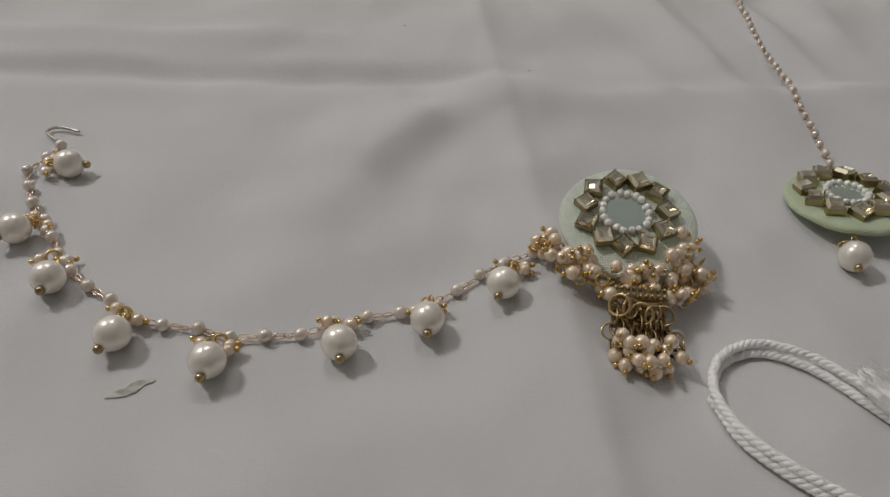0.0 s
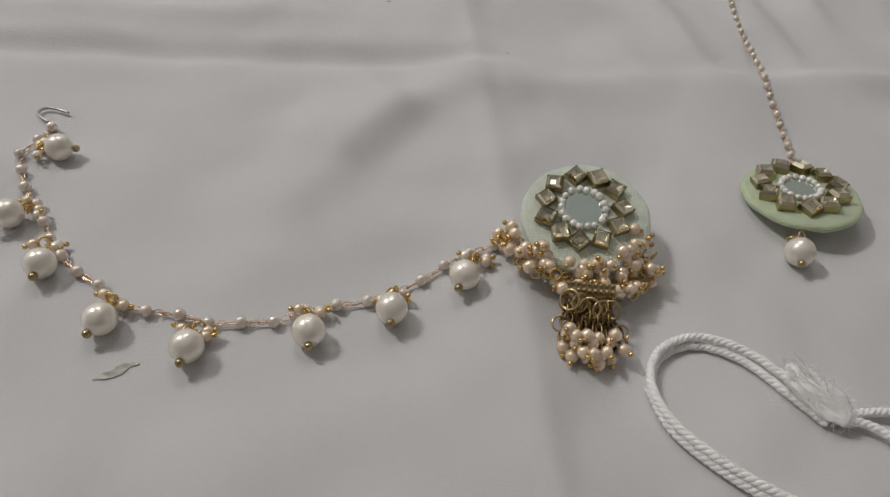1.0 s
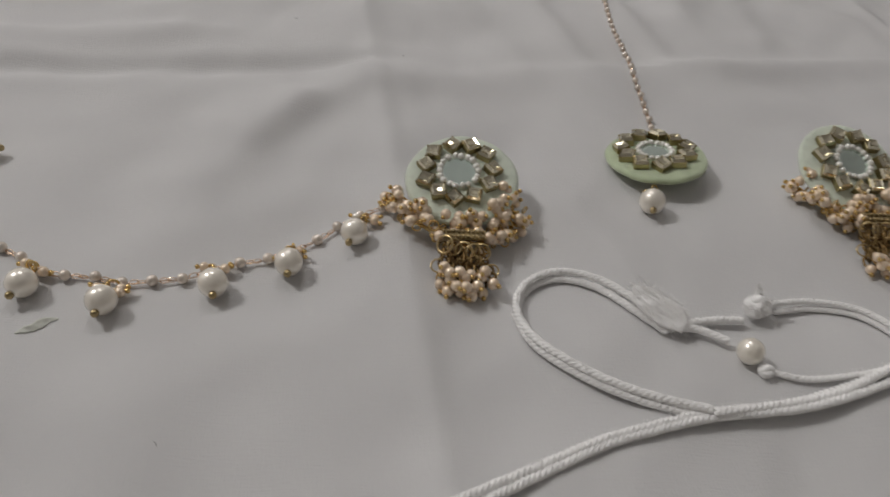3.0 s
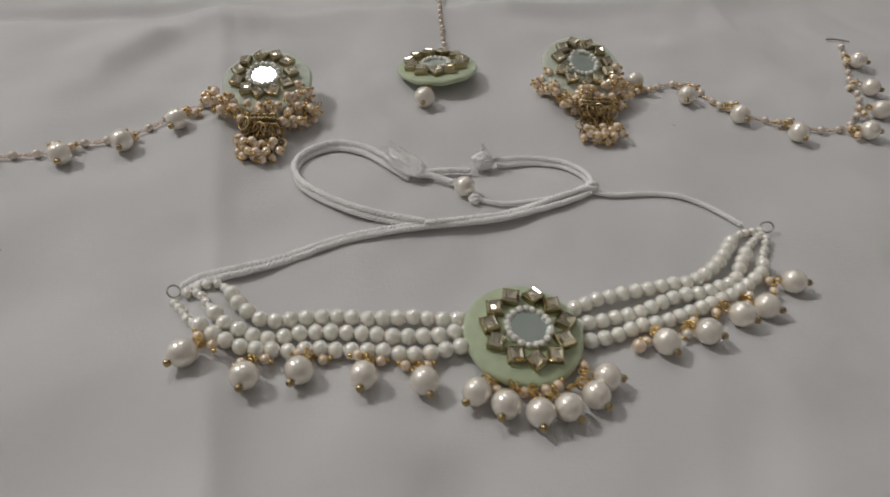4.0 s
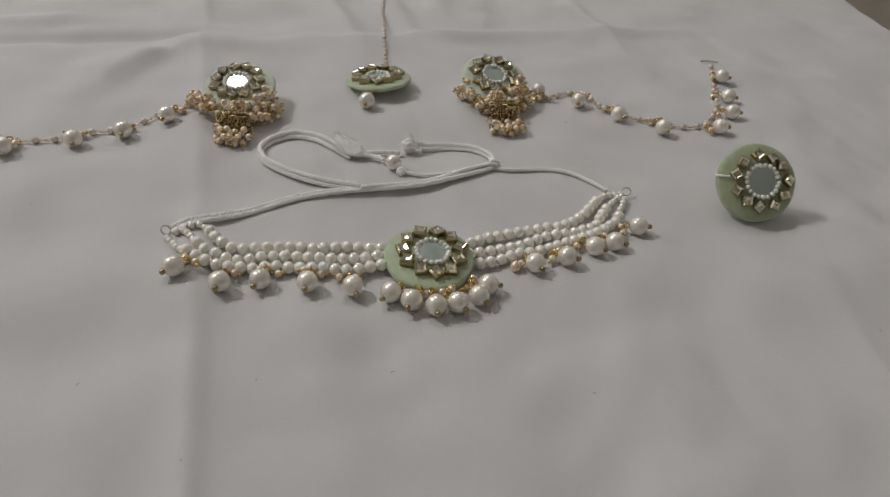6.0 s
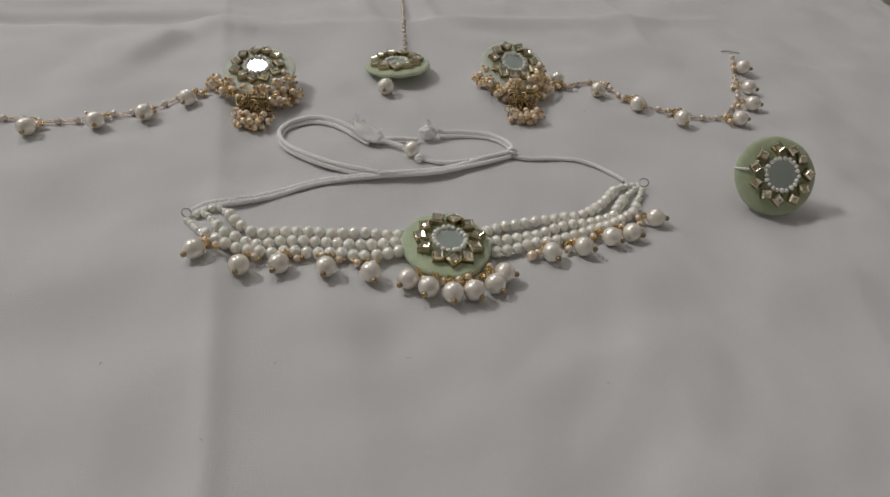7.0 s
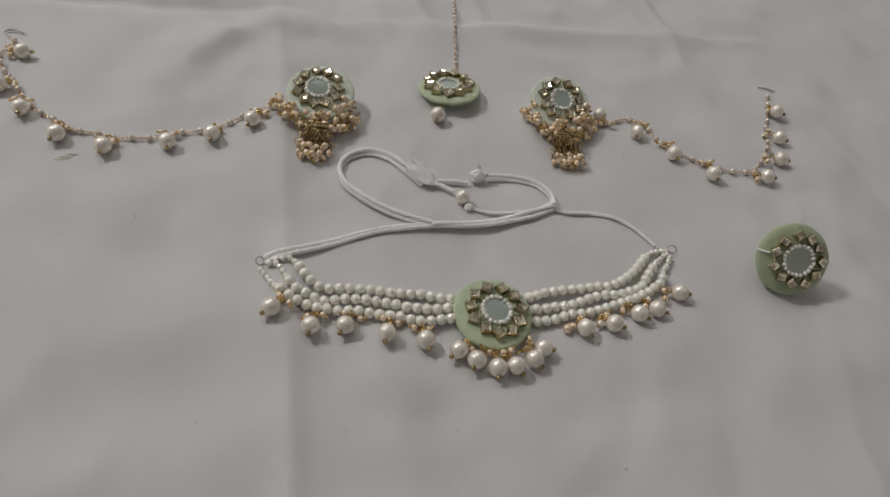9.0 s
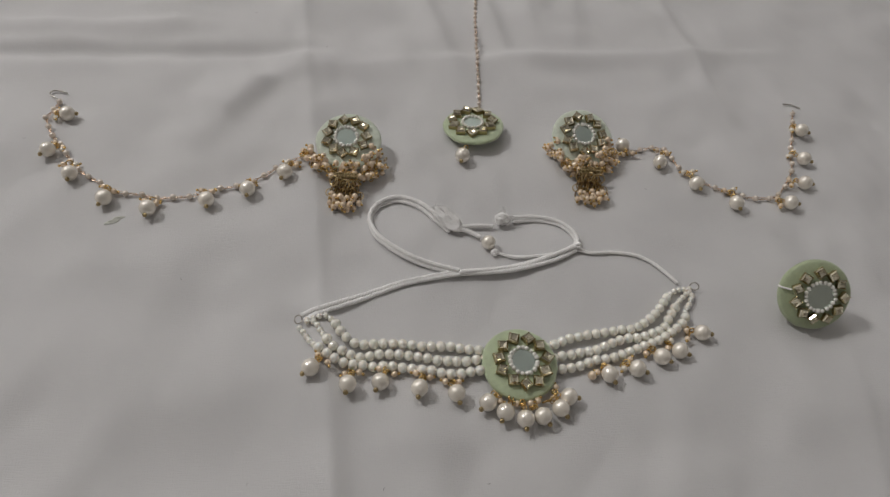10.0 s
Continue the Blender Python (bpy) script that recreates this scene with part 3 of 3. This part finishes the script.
CORDP2 = [(-23.6, 89.3), (-13.5, 91.4), (-5.1, 92.6)]
P2 = [(-1.1, 95.4)]
CORDP2B = [(3.8, 97.4), (13.8, 98.9), (23.6, 96.8), (29.2, 91.6), (31.2, 86.0), (29.7, 81.7)]
CORDR = [(29.6, 81.1), (36.3, 79.9), (46.3, 81.3), (56.0, 79.8), (62.8, 76.4), (67.8, 70.9), (71.5, 65.6)]


def cord(points, r=0.86, z=1.0, plies=3, pitch=4.0, shift=0.0, lift=None, label=""):
    """A cord of twisted plies lying on the sheet; shift moves it sideways, lift raises it along the way."""
    path = smooth_path([on(p, z) for p in points], 0.35 * MM)
    n = len(path)
    bm = bmesh.new()
    for j in range(plies):
        ply = []
        for i, p in enumerate(path):
            d = (path[min(i + 1, n - 1)] - path[max(i - 1, 0)]).normalized()
            s = Vector((d.y, -d.x, 0)).normalized()
            up = Vector((0, 0, 1))
            a = 2 * math.pi * (i * 0.35 / pitch + j / plies)
            h = (lift(i / n) if lift else 0.0) * MM
            wob = 0.35 * math.sin(i * 0.021 + shift * 2.1) * MM
            ply.append(p + s * (shift * MM + wob + math.cos(a) * r * 0.50 * MM) + up * (h + math.sin(a) * r * 0.42 * MM))
        tube(bm, ply, lambda u: r * MM * (0.66 + 0.06 * math.sin(u * 310 + 2 * j)), 7)
    fuzz = random.Random(int(shift * 100) + n)
    hairs = bmesh.new()
    for k in range(int(n * 0.7)):
        d = Vector((fuzz.gauss(0, 1), fuzz.gauss(0, 1), abs(fuzz.gauss(0, 1)))).normalized()
        side = Vector((-d.y, d.x, 0)) * fuzz.uniform(-0.5, 0.5)
        i = min(n - 2, max(1, fuzz.randrange(n)))
        q = path[i]
        w = (path[i + 1] - path[i - 1]).normalized()
        q = q + Vector((w.y, -w.x, 0)) * shift * MM + d * r * 0.75 * MM + Vector((0, 0, (lift(i / n) if lift else 0.0) * MM))
        tube(hairs, [q, q + (d + w * fuzz.uniform(-1, 1)) * 0.45 * MM, q + (d * 0.8 + side + w * fuzz.uniform(-2, 2)) * fuzz.uniform(0.5, 1.0) * MM], 0.035 * MM, 3, False)
    part_label = label or "twisted white cotton tie cord"
    main = put("tie_cord", mesh_of(bm, "tie_cord", CORD), choker, None, part_label)
    tagged(put("cord_fuzz", mesh_of(hairs, "cord_fuzz", CORD), main, None, "fine white cotton fuzz"), kind="stuff")
    return main


def hill(u):
    return 1.2 * math.exp(-((u - 0.72) / 0.2) ** 2)


CORD1 = [(-81.5, 40.2)] + CORD1
cord(CORD1, shift=0.9, lift=hill)
cord(CORD1, shift=-0.8, lift=lambda u: 0.9 * u)
cord(LOOPL, shift=0.9)
cord(LOOPL, shift=-0.1, z=2.5)
cord(LOOPL[:5], shift=-0.7, z=1.2)
cord(CORDP1, shift=0.0, z=2.0)
cord(CORDP1B, r=0.7, shift=0.0)
cord(CORDP2, shift=0.0, z=1.6)
cord(CORDP2B, shift=0.9, r=0.75)
cord(CORDP2B, shift=-0.1, z=2.4, r=0.75)
cord([LOOPL[0], (4.0, 70.5), (18.0, 75.5), (29.7, 81.7)], shift=0.6, z=2.4)
cord(CORDR, r=0.75, shift=0.0)
knot_r = random.Random(5)


def knot(place, size, turns, name, label):
    """A ball of wound cord."""
    bm = bmesh.new()
    path = []
    for i in range(turns * 40):
        a = 2 * math.pi * i / 40
        b = i * 0.031
        p = Vector((math.cos(a), math.sin(a) * math.cos(b), math.sin(a) * math.sin(b))) * size * MM * (0.9 + 0.1 * math.sin(i * 0.13))
        path.append(Vector(place) + p)
    tube(bm, path, 0.75 * MM, 6)
    return put(name, mesh_of(bm, name, CORD), choker, None, label)


put("cord_pearl", BIG_PEARL, choker, at(on(P1[0], 3.1), [3.0 * MM] * 3, aim((0.5, -0.8, 0.1))), "white pearl at the cord's end")
knot(on((P1[0][0] + 2.6, P1[0][1] - 4.2), 1.4), 1.1, 4, "knot", "small knot of white cord")
knot(on(P2[0], 3.0), 2.5, 9, "knot", "thick knot of white cord")
knot(on((30.5, 82.0), 2.0), 1.5, 5, "knot", "white cord knot")


def tuft(place, d, length, count, spread, name, label):
    """A frayed end: many thin curled cotton fibres."""
    bm = bmesh.new()
    d = Vector(d).normalized()
    for k in range(count):
        w = Vector([knot_r.gauss(0, 1) for _ in range(3)])
        tip = Vector(place) + (d * length * knot_r.uniform(0.55, 1.0) + w * spread * knot_r.uniform(0.4, 1.0)) * MM
        tip.z = max(tip.z, Vector(place).z * 0.3 + 0.6 * MM)
        midp = Vector(place).lerp(tip, 0.5) + Vector([knot_r.gauss(0, 0.5) * MM for _ in range(3)]) + Vector((0, 0, 0.8 * MM))
        tube(bm, [Vector(place) + w * 0.3 * MM, midp, tip], lambda u: (0.09 - 0.05 * u) * MM, 4)
    return put(name, mesh_of(bm, name, CORD), choker, None, label)


def puff(place, turn, size, count, hair, label):
    """A soft wad of frayed cotton: an uneven core with short fibres all over it."""
    core = bmesh.new()
    bmesh.ops.create_icosphere(core, subdivisions=5, radius=1.0)
    for v in core.verts:
        n = noise.noise(v.co * 1.3 + Vector((3.1, 0, 0))) * 0.3 + noise.noise(v.co * 4.0) * 0.10 + noise.noise(v.co * 9.0) * 0.03
        v.co = v.co * (1 + n)
    core.transform(Matrix.Translation(place) @ turn @ Matrix.Diagonal((size[0] * MM, size[1] * MM, size[2] * MM, 1)))
    core.normal_update()
    spots = [(v.co.copy(), v.normal.copy()) for v in core.verts]
    for v in core.verts:
        v.co.z = max(v.co.z, ground((v.co.x * 1000, v.co.y * 1000)) + 0.1 * MM)
    body = put("frayed_end", mesh_of(core, "frayed_end", CORD), choker, None, label)
    hairs = bmesh.new()
    for k in range(count):
        p, n = spots[knot_r.randrange(len(spots))]
        if p.z < 0.6 * MM:
            continue
        w = Vector([knot_r.gauss(0, 0.7) for _ in range(3)])
        tube(hairs, [p, p + (n + w * 0.5) * hair * 0.5 * MM, p + (n * 0.9 + w * 1.2) * hair * knot_r.uniform(0.5, 1.1) * MM], 0.035 * MM, 3, False)
    tagged(put("cotton_fuzz", mesh_of(hairs, "cotton_fuzz", CORD), body, None, "fine white cotton fuzz"), kind="stuff")


puff(on((-25.5, 93.2), 3.0), pose(0, 0, 0, 0, -10, 138), (7.6, 4.0, 2.1), 900, 0.9, "fluffy frayed white cotton cord end")
puff(on(P2[0], 3.3), pose(0, 0, 0, 0, 0, 20), (3.3, 2.6, 2.5), 380, 0.7, "fluffy knot of white cotton cord")
tuft(on((-23.5, 90.5), 3.0), (-0.7, 0.6, 0.2), 11.5, 46, 1.8, "frayed_fluff", "fine white cotton fibres")
tuft(on((-1.0, 97.0), 4.2), (0.1, 0.5, 0.8), 3.0, 60, 0.6, "frayed_end", "short frayed cord end")
tuft(on((2.4, 95.6), 3.0), (0.9, 0.2, 0.3), 2.6, 50, 0.6, "frayed_end", "short frayed cord end")


# ---- the two earrings with their pearl chains ----
CHAIN_A = [(-206.3, 156.2), (-205.7, 152.0), (-207.7, 144.8), (-204.9, 137.8), (-201.2, 131.9), (-196.5, 126.8), (-187.8, 115.9), (-182.8, 110.8), (-176.9, 106.8), (-172.1, 104.2), (-166.3, 100.1), (-159.9, 99.8), (-154.1, 99.2), (-146.9, 98.3), (-140.3, 99.8), (-133.2, 101.1), (-127.8, 105.0), (-120.7, 107.0), (-115.4, 109.2), (-109.6, 112.9), (-104.1, 117.1), (-97.6, 122.5), (-92.5, 124.5), (-88.2, 127.2)]
DROPS_A = [((-198.8, 145.9), (-194.5, 146.6), (-203.8, 145.3)), ((-199.6, 121.6), (-201.8, 117.0), (-196.6, 125.5)), ((-186.0, 107.6), (-188.2, 105.8), (-188.8, 113.8)), ((-169.0, 95.5), (-171.3, 93.2), (-168.8, 100.9)), ((-150.2, 90.8), (-150.7, 87.3), (-150.4, 95.4)), ((-127.7, 97.4), (-127.1, 94.4), (-128.7, 102.6)), ((-111.8, 105.3), (-111.7, 101.9), (-112.2, 110.2)), ((-97.0, 115.0), (-97.8, 112.1), (-95.0, 121.2))]
CHAIN_B = [(58.5, 145.8), (67.0, 145.5), (73.3, 148.4), (80.7, 149.3), (84.2, 146.8), (86.9, 138.2), (89.1, 133.1), (94.6, 129.0), (101.3, 124.0), (107.6, 122.5), (114.0, 119.9), (120.1, 118.9), (127.2, 118.8), (133.6, 120.9), (139.5, 127.9), (146.9, 139.1), (150.5, 151.1), (155.3, 162.9), (159.2, 176.0), (162.4, 185.1)]
HOOK_B = [(159.0, 190.4), (166.6, 185.7)]
DROPS_B = [((62.0, 148.0), (61.8, 152.8), (63.8, 143.5)), ((78.5, 137.0), (77.3, 133.5), (81.7, 146.1)), ((93.0, 123.0), (94.8, 119.7), (91.0, 132.3)), ((110.0, 112.5), (111.4, 109.2), (109.3, 121.3)), ((137.5, 115.1), (142.3, 114.1), (132.0, 115.7)), ((149.0, 128.5), (152.2, 126.9), (142.2, 128.6)), ((155.1, 146.5), (158.8, 146.1), (150.6, 151.4)), ((160.5, 167.2), (164.6, 166.4), (157.2, 169.8))]


def earring(middle, face, tilt, chain_points, hook_points, drops, aims, wing, seed, label, turn=0.0, shift=(0.0, 1.2)):
    """Disc, bunch of pearls along its lower rim, gold bar with chain tassel, and the pearl chain with its hook."""
    g = random.Random(seed)
    base = on(middle, 0)
    e = thing("earring", base, label, "earring", "pair of earrings")
    medallion(e, Matrix.Translation((face[0] * MM, face[1] * MM, face[2] * MM)) @ pose(0, 0, 0, tilt, *aims), radius=14.9, thick=2.2, dome=1.0, mirror=4.1, ring=8.8, size=3.9, start=0.02 + (seed - 3) * 0.35, offset=shift, seed=seed, cloth=LIT_SATIN)
    frame_m = Matrix.Translation(base) @ pose(0, 0, 0, 0, 0, turn)

    def loc(x, y, z):
        p = frame_m @ Vector((x * MM, y * MM, 0))
        return Vector((p.x, p.y, ground((p.x * 1000, p.y * 1000)) + z * MM))

    # the bunch of pearls follows the disc's lower rim
    rim = []
    for k in range(15):
        a = math.radians(186 + (354 - 186) * k / 14)
        rim.append(loc(math.cos(a) * 16.0 * wing(math.degrees(a)), math.sin(a) * 14.8 - 1.0, 3.2))
    bunch = wire("bunch_wire", smooth_path(rim, 0.6 * MM), 0.5 * MM, GOLD, e, "gold wire under the pearl bunch")
    for k in range(84):
        a = math.radians(g.uniform(182, 358))
        inner = 14.2 if math.degrees(a) < 222 else 12.6 if math.degrees(a) < 250 else 11.0
        rr = g.uniform(inner, 18.8) * wing(math.degrees(a))
        over = max(0.0, (15.5 - rr) / 4.5)
        p = loc(math.cos(a) * rr, math.sin(a) * rr * 1.0, g.uniform(1.5, 6.2) * (1 - over) + over * (face[2] + math.sin(a) * rr * math.sin(math.radians(tilt)) + g.uniform(0.6, 1.8)))
        d = frame_m.to_3x3() @ Vector((math.cos(a) * g.uniform(0.2, 1.0) + g.uniform(-0.5, 0.5), math.sin(a) * g.uniform(0.2, 1.0) + g.uniform(-0.4, 0.4), g.uniform(-0.2, 0.9)))
        pin_pearl(bunch, p, d, g.uniform(1.35, 1.58), bead_r=g.uniform(0.5, 0.65))
    for k in range(60):
        a = math.radians(g.uniform(184, 356))
        rr = g.uniform(13.0, 18.0) * wing(math.degrees(a))
        p = loc(math.cos(a) * rr, math.sin(a) * rr, g.uniform(1.2, 5.6))
        put("gold_loop", GOLD_LOOP, bunch, at(p, [g.uniform(0.9, 1.25) * MM] * 3, Euler([g.uniform(0, 3) for _ in range(3)]).to_quaternion()))
    # the gold bar
    bar = bmesh.new()
    bmesh.ops.create_cube(bar, size=1.0)
    for v in bar.verts:
        v.co = Vector((v.co.x * 11.0, v.co.y * 2.6, v.co.z * 1.2)) * MM
    bmesh.ops.bevel(bar, geom=bar.edges[:], offset=0.25 * MM, segments=2, affect="EDGES")
    pm = Matrix.Translation(loc(0.6, -17.4, 7.2)) @ frame_m.to_3x3().to_4x4() @ pose(0, 0, 0, 22, 0, 0)
    plate = put("tassel_bar", mesh_of(bar, "tassel_bar", BRASS, False), e, pm, "filigree gold tassel bar")
    for k in range(9):
        for row in (-0.7, 0.7):
            put("grain", BRASS_BALL, plate, pm @ at(((-4.8 + 1.2 * k) * MM, row * MM, 0.75 * MM), [0.52 * MM] * 3))
    # wide wire rings hang from the bar, chains with pearls from the rings
    for k in range(5):
        x0 = -4.6 + 9.2 * k / 4
        hang = loc(0.6 + x0, -21.0 - g.uniform(0, 0.6), 6.2 + g.uniform(-0.5, 0.5))
        put("bar_ring", TASSEL_RING, e, at(hang, [g.uniform(1.9, 2.25) * MM] * 3, frame_m.to_quaternion() @ Euler((0.8 + g.uniform(-0.2, 0.2), (0.75 if k % 2 else -0.65) + g.uniform(-0.25, 0.25), g.uniform(-0.3, 0.3))).to_quaternion()), "wide pale gold wire ring")
    for k in range(10):
        x0 = -4.6 + 9.2 * k / 9
        fan = 1.25 * x0 + g.uniform(-0.9, 0.9)
        reach = (9.4 + 2.6 * math.cos(x0 * 0.30)) * g.uniform(0.88, 1.05)
        start, end = loc(0.6 + x0, -19.4, 5.0 - 2.2 * (k % 2)), loc(0.8 + fan, -19.6 - reach, 1.7 + 1.9 * (k % 2))
        cnt = 5
        line = wire("tassel_chain", [start.lerp(end, i / 6) for i in range(7)], 0.14 * MM, TASSEL, e, "dark gold chain of the tassel", 5)
        for i in range(cnt):
            p = start.lerp(end, (i + 0.5) / cnt) + Vector((g.uniform(-0.4, 0.4) * MM, 0, 0))
            put("tassel_link", GOLD_LINK, line, at(p, [g.uniform(1.15, 1.45) * MM] * 3, lie(end - start, 0.3 + 1.3 * (i % 2) + g.uniform(-0.5, 0.5))))
        dd = (end - start).normalized()
        pin_pearl(line, end + dd * 1.2 * MM, dd + Vector((g.uniform(-0.6, 0.6), 0, g.uniform(-0.1, 0.5))), g.uniform(1.35, 1.5), bead_r=0.6)
        p2 = start.lerp(end, g.uniform(0.76, 1.0)) + Vector((g.uniform(-1.8, 1.8) * MM, 0, g.uniform(0.4, 2.4) * MM))
        pin_pearl(line, p2, dd + Vector((g.uniform(-0.9, 0.9), 0, g.uniform(0.1, 0.6))), g.uniform(1.3, 1.48), bead_r=0.55)
        if k in (0, 9):
            side = (end - start).cross(Vector((0, 0, 1))).normalized() * (-1 if k == 0 else 1)
            put("side_ring", TASSEL_RING, line, at(start.lerp(end, 0.62) + side * (-1.0) * MM, [1.7 * MM] * 3, Euler((0.4, g.uniform(-0.4, 0.4), 0)).to_quaternion()))
    # the pearl chain
    linked_chain(e, chain_points)
    for k, (c, cap, root) in enumerate(drops):
        drop(e, c, cap, root, 3.4, seed=seed * 10 + k, extra=3)
    hook(e, hook_points)
    return e


earring((-71.0, 129.5), (-70.3, 131.5, 10.0), 15, CHAIN_A, [(-208.0, 158.6), (-210.6, 160.3), (-212.3, 162.2), (-211.3, 164.2), (-208.3, 164.4), (-204.6, 163.4)], DROPS_A, (-3, 0), lambda a: 1.08 if a < 215 else 1.0, 3, "green satin disc earring with gold pearl tassel and long pearl chain", shift=(-0.8, 1.2))
earring((40.4, 142.0), (39.6, 142.4, 10.8), 23, CHAIN_B, [HOOK_B[0], ((HOOK_B[0][0] + HOOK_B[1][0]) / 2, 189.2), HOOK_B[1]], DROPS_B, (4, 0), lambda a: 0.95, 5, "green satin disc earring with gold pearl tassel and folded-back pearl chain")

# ---- forehead pendant ----
TIKKA_CHAIN = [(-7.4, 170.9), (-7.1, 188.2), (-6.9, 212.6), (-6.3, 239.1), (-5.3, 268.1)]
TIKKA_PEARL = [(-17.3, 133.8)]
tikka = thing("forehead_pendant", on((-12, 152), 0), "green satin disc pendant with one pearl on a long bead chain", "pendant")
medallion(tikka, pose(-11.6 * MM, 154.5 * MM, 4.2 * MM, -7, -4, 6), radius=14.8, thick=2.0, dome=0.6, start=0.55, offset=(-0.4, 0.8), seed=33, ring=9.2, mirror=3.9, size=4.1)
TIKKA_CHAIN = [(-9.2, 166.0)] + TIKKA_CHAIN + [(-4.0, 300.0), (-1.0, 335.0)]
linked_chain(tikka, TIKKA_CHAIN, 1.08, 4.5, 2, 1.1)
drop(tikka, TIKKA_PEARL[0], (TIKKA_PEARL[0][0] - 0.6, TIKKA_PEARL[0][1] - 4), (TIKKA_PEARL[0][0] + 1.2, TIKKA_PEARL[0][1] + 5.5), 3.6, seed=71, extra=0)

# ---- finger ring ----
ring = thing("finger_ring", on((122, 50), 0), "finger ring with a large green satin disc, leaning upright", "ring")
ring_m = pose(122.0 * MM, 52.4 * MM, 13.2 * MM, 50, 0, -8)
medallion(ring, ring_m, lean=0.18, radius=14.5, thick=3.4, dome=1.8, start=0.1, offset=(1.0, 0.1), seed=55, ring=9.2, size=3.7, mirror=4.9, cloth=SHADED_SATIN)
put("shank", torus("shank", GOLD, 0.11, 1.0, 40, 8, 5), ring, ring_m @ at((0, -1.5 * MM, -15.5 * MM), [8.6 * MM, 8.6 * MM, 16 * MM], Euler((1.571, 0, 1.571)).to_quaternion()), "adjustable gold ring shank")
stitch = [ring_m @ Vector((-15.1 * MM, 1.6 * MM, -2.6 * MM)), ring_m @ Vector((-13.8 * MM, 1.2 * MM, -1.2 * MM)), ring_m @ Vector((-10.6 * MM, 1.0 * MM, -0.2 * MM))]
wire("thread", smooth_path(stitch, 0.4 * MM), 0.4 * MM, CORD, ring, "loose white thread end")


# ---- lint and specks on the sheet ----
def fleck(points, width, label, mat=FIBRE):
    path = smooth_path([on(p, 0.35) for p in points], 0.5 * MM)
    bm = bmesh.new()
    tube(bm, path, lambda u: width * MM * (0.15 + math.sin(math.pi * u)), 6)
    for v in bm.verts:
        v.co.z = max(v.co.z, 0.2 * MM + ground((v.co.x * 1000, v.co.y * 1000)))
    ob = put("lint", mesh_of(bm, "lint", mat), None)
    return tagged(ob, label, "lint")


SPECKS = [(-213, 129), (-129.5, 56.3), (-48, -24), (-14, -21.5), (69.2, 119.5), (-92, -23), (39, -32), (-62, -50), (137, -9.5), (-128.6, 241), (-86.6, 212)]


def scrap():
    """A thin torn strip of cloth, curled along its length, that touches the sheet at both ends and along one edge."""
    path = smooth_path([(-166.4 * MM, 83.4 * MM, 0), (-164.0 * MM, 84.4 * MM, 0), (-162.0 * MM, 86.6 * MM, 0), (-158.8 * MM, 88.0 * MM, 0)], 0.35 * MM)
    bm = bmesh.new()
    rows = []
    for i, p in enumerate(path):
        u = i / (len(path) - 1)
        d = (path[min(i + 1, len(path) - 1)] - path[max(i - 1, 0)]).normalized()
        n = Vector((-d.y, d.x, 0))
        half = (0.10 + 0.75 * math.sin(math.pi * u) ** 0.8 * (1 + 0.2 * math.sin(u * 13) + 0.1 * math.sin(u * 37))) * MM
        row = []
        for k in range(7):
            w = k / 6 * 2 - 1
            q = p + n * (half * w + 0.3 * MM * math.sin(u * 9))
            q.z = ground((q.x * 1000, q.y * 1000)) + (0.25 + 0.9 * math.sin(math.pi * u) * (0.5 + 0.5 * w) ** 1.5 + 0.06 * math.sin(u * 17 + w * 3)) * MM
            row.append(bm.verts.new(q))
        rows.append(row)
    for a, b in zip(rows, rows[1:]):
        for k in range(6):
            bm.faces.new((a[k], b[k], b[k + 1], a[k + 1]))
    ob = put("cloth_scrap", mesh_of(bm, "cloth_scrap", SCRAPCLOTH), None)
    thick = ob.modifiers.new("thickness", "SOLIDIFY")
    thick.thickness = 0.00022
    return tagged(ob, "thin pale grey torn scrap of cloth on the sheet", "scrap")


scrap()
for i, p in enumerate(SPECKS):
    ca, sa = math.cos(2.1 * i), math.sin(2.1 * i)
    fleck([p, (p[0] + ca, p[1] + sa), (p[0] + 1.7 * ca - 0.5 * sa, p[1] + 1.7 * sa + 0.5 * ca)], 0.10, "tiny dark fibre on the white sheet")
